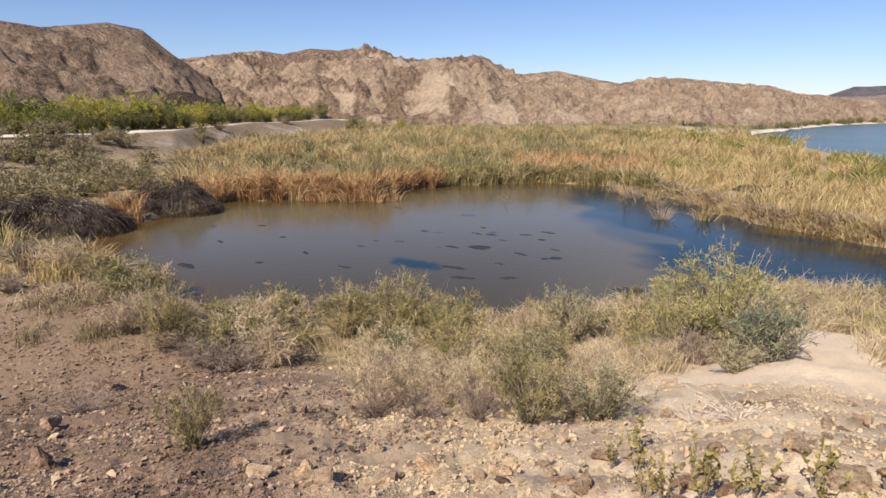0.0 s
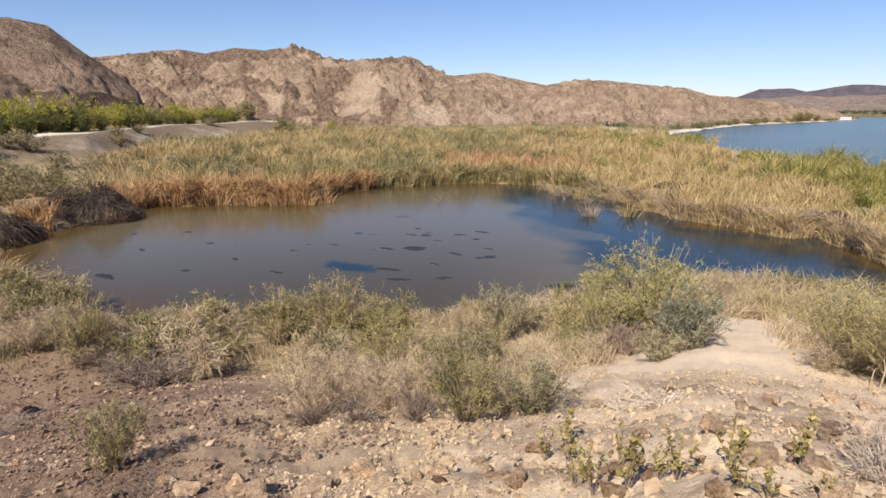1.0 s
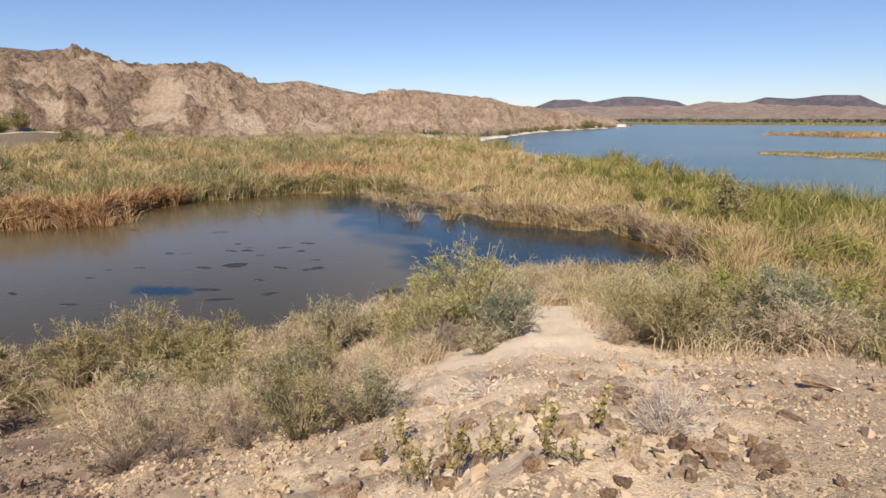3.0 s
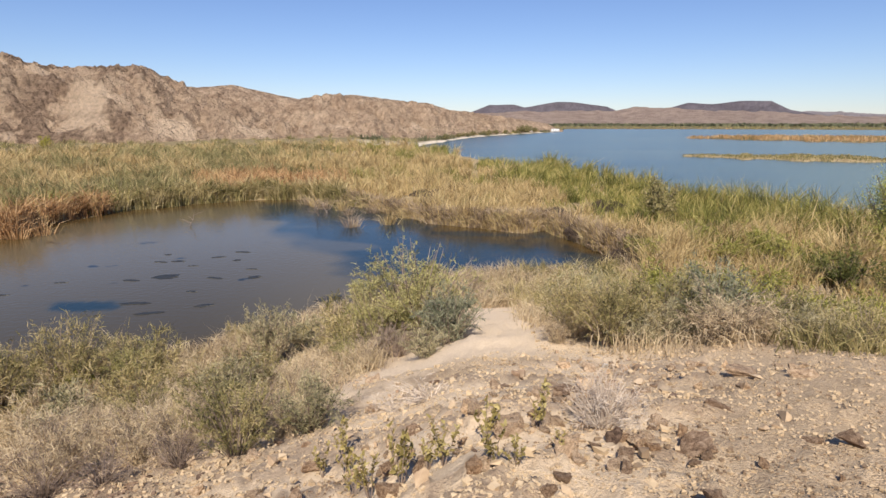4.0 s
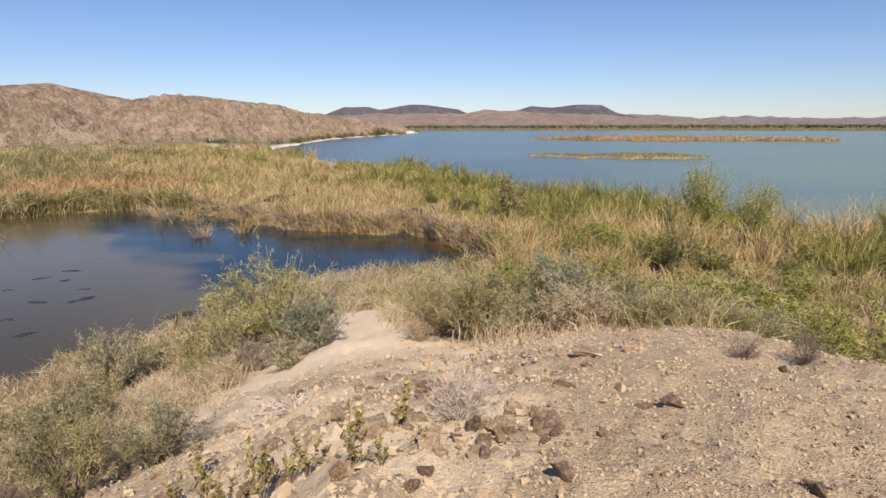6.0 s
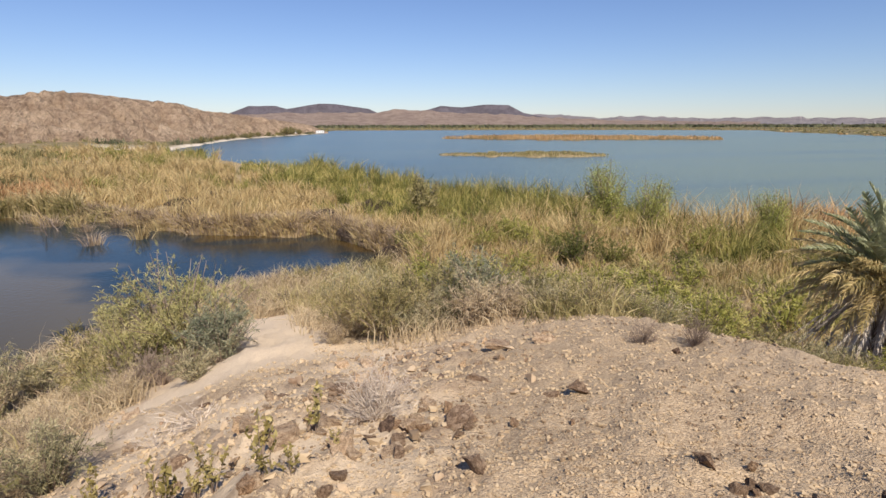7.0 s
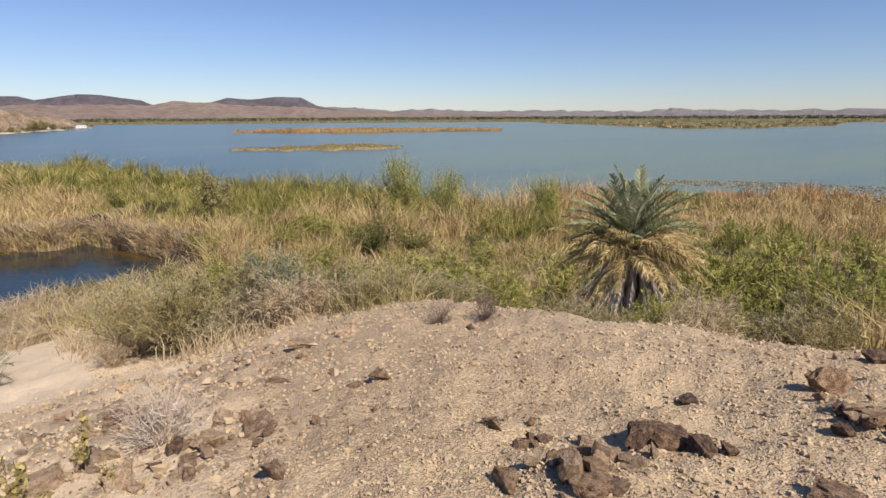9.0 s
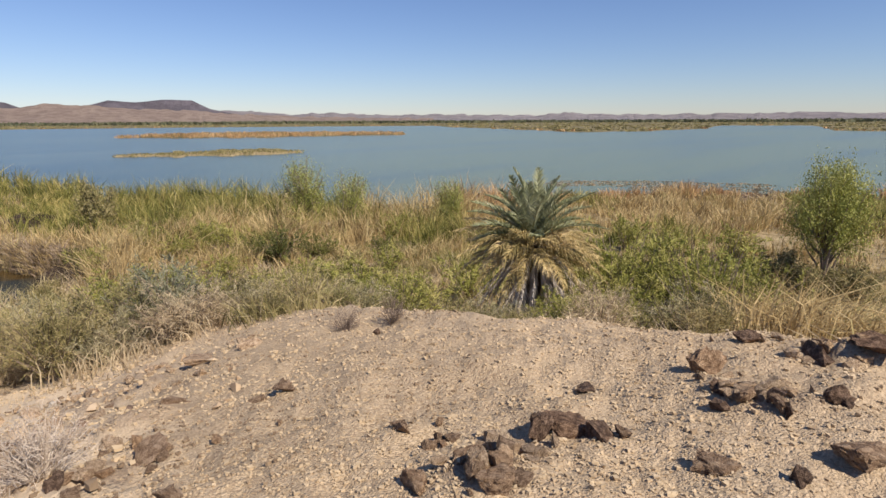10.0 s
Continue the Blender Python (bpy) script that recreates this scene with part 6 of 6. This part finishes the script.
def weed_mesh(seed):
    """A thin ragged mat of weed just under a hand wide over the water."""
    r = np.random.default_rng(seed)
    k = 28
    a = np.arange(k) / k * 2 * np.pi
    rim = 0.75 + 0.22 * np.sin(a * 2 + seed) + 0.12 * r.normal(size=k)
    xy = np.stack([np.cos(a) * rim, np.sin(a) * rim * 0.6], -1)
    v = np.vstack([np.column_stack([xy, np.zeros(k)]), np.column_stack([xy * 0.9, np.full(k, 0.02)]), [[0, 0, 0.025]]])
    i = np.arange(k)
    j = (i + 1) % k
    return mesh_of("floating_weed", v, [np.stack([i, j, j + k, i + k], -1), np.stack([i + k, j + k, np.full(k, 2 * k)], -1)], [M_WEED])


WEEDS = [weed_mesh(740 + i) for i in range(5)]
MATS = ((-22.4, 39.5, 1.15), (-23.9, 44.2, 0.6), (-21.3, 45.8, 0.5), (-20.0, 47.8, 0.6), (-18.7, 39.3, 0.55), (-15.9, 39.7, 0.6), (-18.7, 35.9, 0.4), (-29.0, 37.6, 0.4), (-30.7, 34.5, 0.35), (-32.8, 30.4, 0.4), (-38.6, 33.3, 0.4), (-44.0, 35.6, 0.5), (-24.4, 38.4, 0.55), (-19.1, 31.4, 0.7), (-41.7, 29.2, 0.4), (-19.3, 44.8, 0.4), (-8.9, 34.8, 1.2), (-37.2, 23.1, 0.9), (-21.0, 33.2, 0.8), (-17.0, 42.0, 0.4), (-26.0, 46.5, 0.35), (-16.5, 33.0, 0.6), (-22.0, 42.8, 0.35), (-25.2, 43.9, 0.5), (-27.5, 29.0, 0.5), (-33.5, 26.5, 0.4))
for i, (x, y, s) in enumerate(MATS):
    ob = new("floating_weed", WEEDS[i % 5])
    ob.matrix_world = Matrix.LocRotScale((x, y, 0.004), Euler((0, 0, 0.3 * math.sin(i * 4.0))), (s * 1.25, s * 1.05, 1))
    tagged(ob, "dark patch of water weed floating on the pond", "water weed", "weed patches on the pond")

# ---- far shore ----
M_WOODS = leaf_material("far_woods_leaf", (0.07, 0.08, 0.045), (0.12, 0.125, 0.07), (0.19, 0.18, 0.1), patch=0.02)


def far_scrub(name, label, n, a0, a1, r0, r1, high, wide, mat, keep=None, category="scrub", per=9, slim=0.5, wet=False):
    """Low bushes too far away to count: each a handful of broad leaf strips."""
    az, r = rng.uniform(a1, a0, n), rng.uniform(r0, r1, n)
    x, y = -np.sin(np.radians(az)) * r, np.cos(np.radians(az)) * r
    ok = in_lake(x, y) < (20 if wet else -1.5)
    if keep is not None:
        ok &= keep(x, y, az, r)
    x, y = x[ok], y[ok]
    m = len(x) * per
    s = np.repeat(rng.uniform(0.5, 1.25, len(x)), per)
    at = np.column_stack([np.repeat(x, per), np.repeat(y, per), np.repeat(np.maximum(ground_height(x, y, False), -0.1), per)])
    at += rng.normal(size=(m, 3)) * np.array([wide * 0.4, wide * 0.4, 0]) * s[:, None]
    way = unit(rng.normal(size=(m, 3)) * 0.5 + np.array([0, 0, 1]))
    v, f = strips(at, way, high * s * rng.uniform(0.6, 1.1, m), wide * slim * s, rng.normal(size=(m, 3)) * 0.15)
    return tagged(new(name, mesh_of(name, v, f, [mat])), label, category, kind="stuff")


far_scrub("far_woods", "dark green belt of trees along the far plain", 2600, 6, -110, 1500, 2300, 7, 14, M_WOODS, category="woods")
far_scrub("far_plain_scrub", "olive and brown scrub on the plain past the lake", 3600, 2, -110, 480, 1500, 1.2, 6, M_OLIVE)
far_scrub("far_shore_reeds", "orange-brown reeds along the far lake shore", 3000, -8, -110, 480, 1060, 1.5, 4, M_REED_RUST, lambda x, y, az, r: np.abs(r - lake_edges(az)[1]) < 22, "reeds")
far_scrub("beach_bushes", "dark green bushes behind the lake beach", 320, 12, -8, 290, 760, 4.0, 5.0, M_WOODS, lambda x, y, az, r: np.abs(r - lake_edges(az)[1] - 34) < 16, "bushes", 40, 0.09)
far_scrub("hill_foot_bushes", "small dark desert bushes at the foot of the ridge", 170, 46, 6, 190, 420, 2.6, 2.8, M_OLIVE, category="bushes", per=30, slim=0.1)
far_scrub("mud_flat_weed", "brown water weed along the lake's muddy edge", 2600, -56, -79, 82, 118, 0.2, 1.1, M_MATTED, lambda x, y, az, r: fbm(x * 0.05, y * 0.05, 3, 133) > 0.04, "water weed", wet=True)

M_WHITE = plain_material("white_painted_metal", (0.72, 0.72, 0.7), (0.8, 0.8, 0.78), 1.0, 0.5)
M_SHED_ROOF = plain_material("pale_roof_metal", (0.5, 0.5, 0.5), (0.6, 0.6, 0.6), 1.0, 0.5)
M_GLASS_DARK = plain_material("dark_window", (0.03, 0.035, 0.04), (0.05, 0.055, 0.06), 1.0, 0.15)


def box(x0, x1, y0, y1, z0, z1, mat, bevel=0.05):
    bm = bmesh.new()
    bmesh.ops.create_cube(bm, size=1)
    for v in bm.verts:
        v.co = Vector(((x0, x1)[v.co.x > 0], (y0, y1)[v.co.y > 0], (z0, z1)[v.co.z > 0]))
    bmesh.ops.bevel(bm, geom=bm.edges[:], offset=bevel, segments=1, affect="EDGES")
    me = bpy.data.meshes.new("box")
    bm.to_mesh(me)
    bm.free()
    me.materials.append(mat)
    return me


def trailer(az, r, long, turn):
    x, y = at_bearing(az, r)
    base = new("travel_trailer")
    base.matrix_world = pose(x, y, max(0.3, float(ground_height(x, y))), 0, 0, turn)
    part("body", box(-long / 2, long / 2, -1.25, 1.25, 0.5, 3.2, M_WHITE, 0.2), base)
    part("roof", box(-long / 2 + 0.1, long / 2 - 0.1, -1.15, 1.15, 3.2, 3.4, M_SHED_ROOF), base)
    for k in (-0.28, 0.05, 0.32):
        pane = part("window", box(long * k - 0.5, long * k + 0.5, -1.29, -1.2, 1.7, 2.5, M_GLASS_DARK, 0.02), base)
        part("window_sill", box(long * k - 0.56, long * k + 0.56, -1.33, -1.22, 1.62, 1.69, M_SHED_ROOF, 0.01), pane)
    for k in (-0.15, 0.1):
        v, f = tubes(np.array([[[long * k, -1.2, 0.4], [long * k, -0.95, 0.4]]]), np.full((1, 2), 0.4), 12)
        part("wheel", mesh_of("wheel", v, f, [M_GLASS_DARK]), base)
    return tagged(base, "small white travel trailer parked by the beach", "trailer", "trailers by the beach")


trailer(-7.75, 668, 9, 12)
trailer(-5.4, 640, 7, -15)


# ---- a dark car parked on the road under the tree ----
M_CAR = plain_material("dark_car_paint", (0.014, 0.014, 0.016), (0.03, 0.03, 0.032), 2.0, 0.3)
M_TYRE = plain_material("black_tyre", (0.012, 0.012, 0.012), (0.025, 0.025, 0.025), 6.0, 0.9)


def parked_car(az, r, turn):
    x, y = at_bearing(az, r)
    car = new("parked_car")
    car.matrix_world = pose(x, y, float(ground_height(x, y)) - 0.02, 0, 0, turn)
    part("body", box(-2.4, 2.4, -0.95, 0.95, 0.4, 1.15, M_CAR, 0.15), car)
    part("cabin", box(-2.0, 0.9, -0.85, 0.85, 1.13, 1.85, M_CAR, 0.2), car)
    for k in (-1.5, -0.6, 0.3):
        part("window", box(k - 0.36, k + 0.36, -0.88, -0.82, 1.25, 1.7, M_GLASS_DARK, 0.02), car)
    part("windscreen", box(0.84, 0.93, -0.7, 0.7, 1.25, 1.7, M_GLASS_DARK, 0.02), car)
    for k in (-1.5, 1.5):
        for side in (-0.98, 0.72):
            v, f = tubes(np.array([[[k, side, 0.38], [k, side + 0.26, 0.38]]]), np.full((1, 2), 0.38), 14)
            wheel = part("wheel", mesh_of("wheel", v, f, [M_TYRE]), car)
            out = side - 0.01 if side < 0 else side + 0.19
            v, f = tubes(np.array([[[k, out, 0.38], [k, out + 0.02, 0.38], [k, out + 0.08, 0.38]]]), np.array([[0.05, 0.22, 0.24]]), 14)
            part("rim", mesh_of("rim", v, f, [M_SHED_ROOF]), wheel, "grey metal rim")
    return tagged(car, "dark car parked on the dirt road under a tree", "car")


parked_car(44.5, 256, 52)
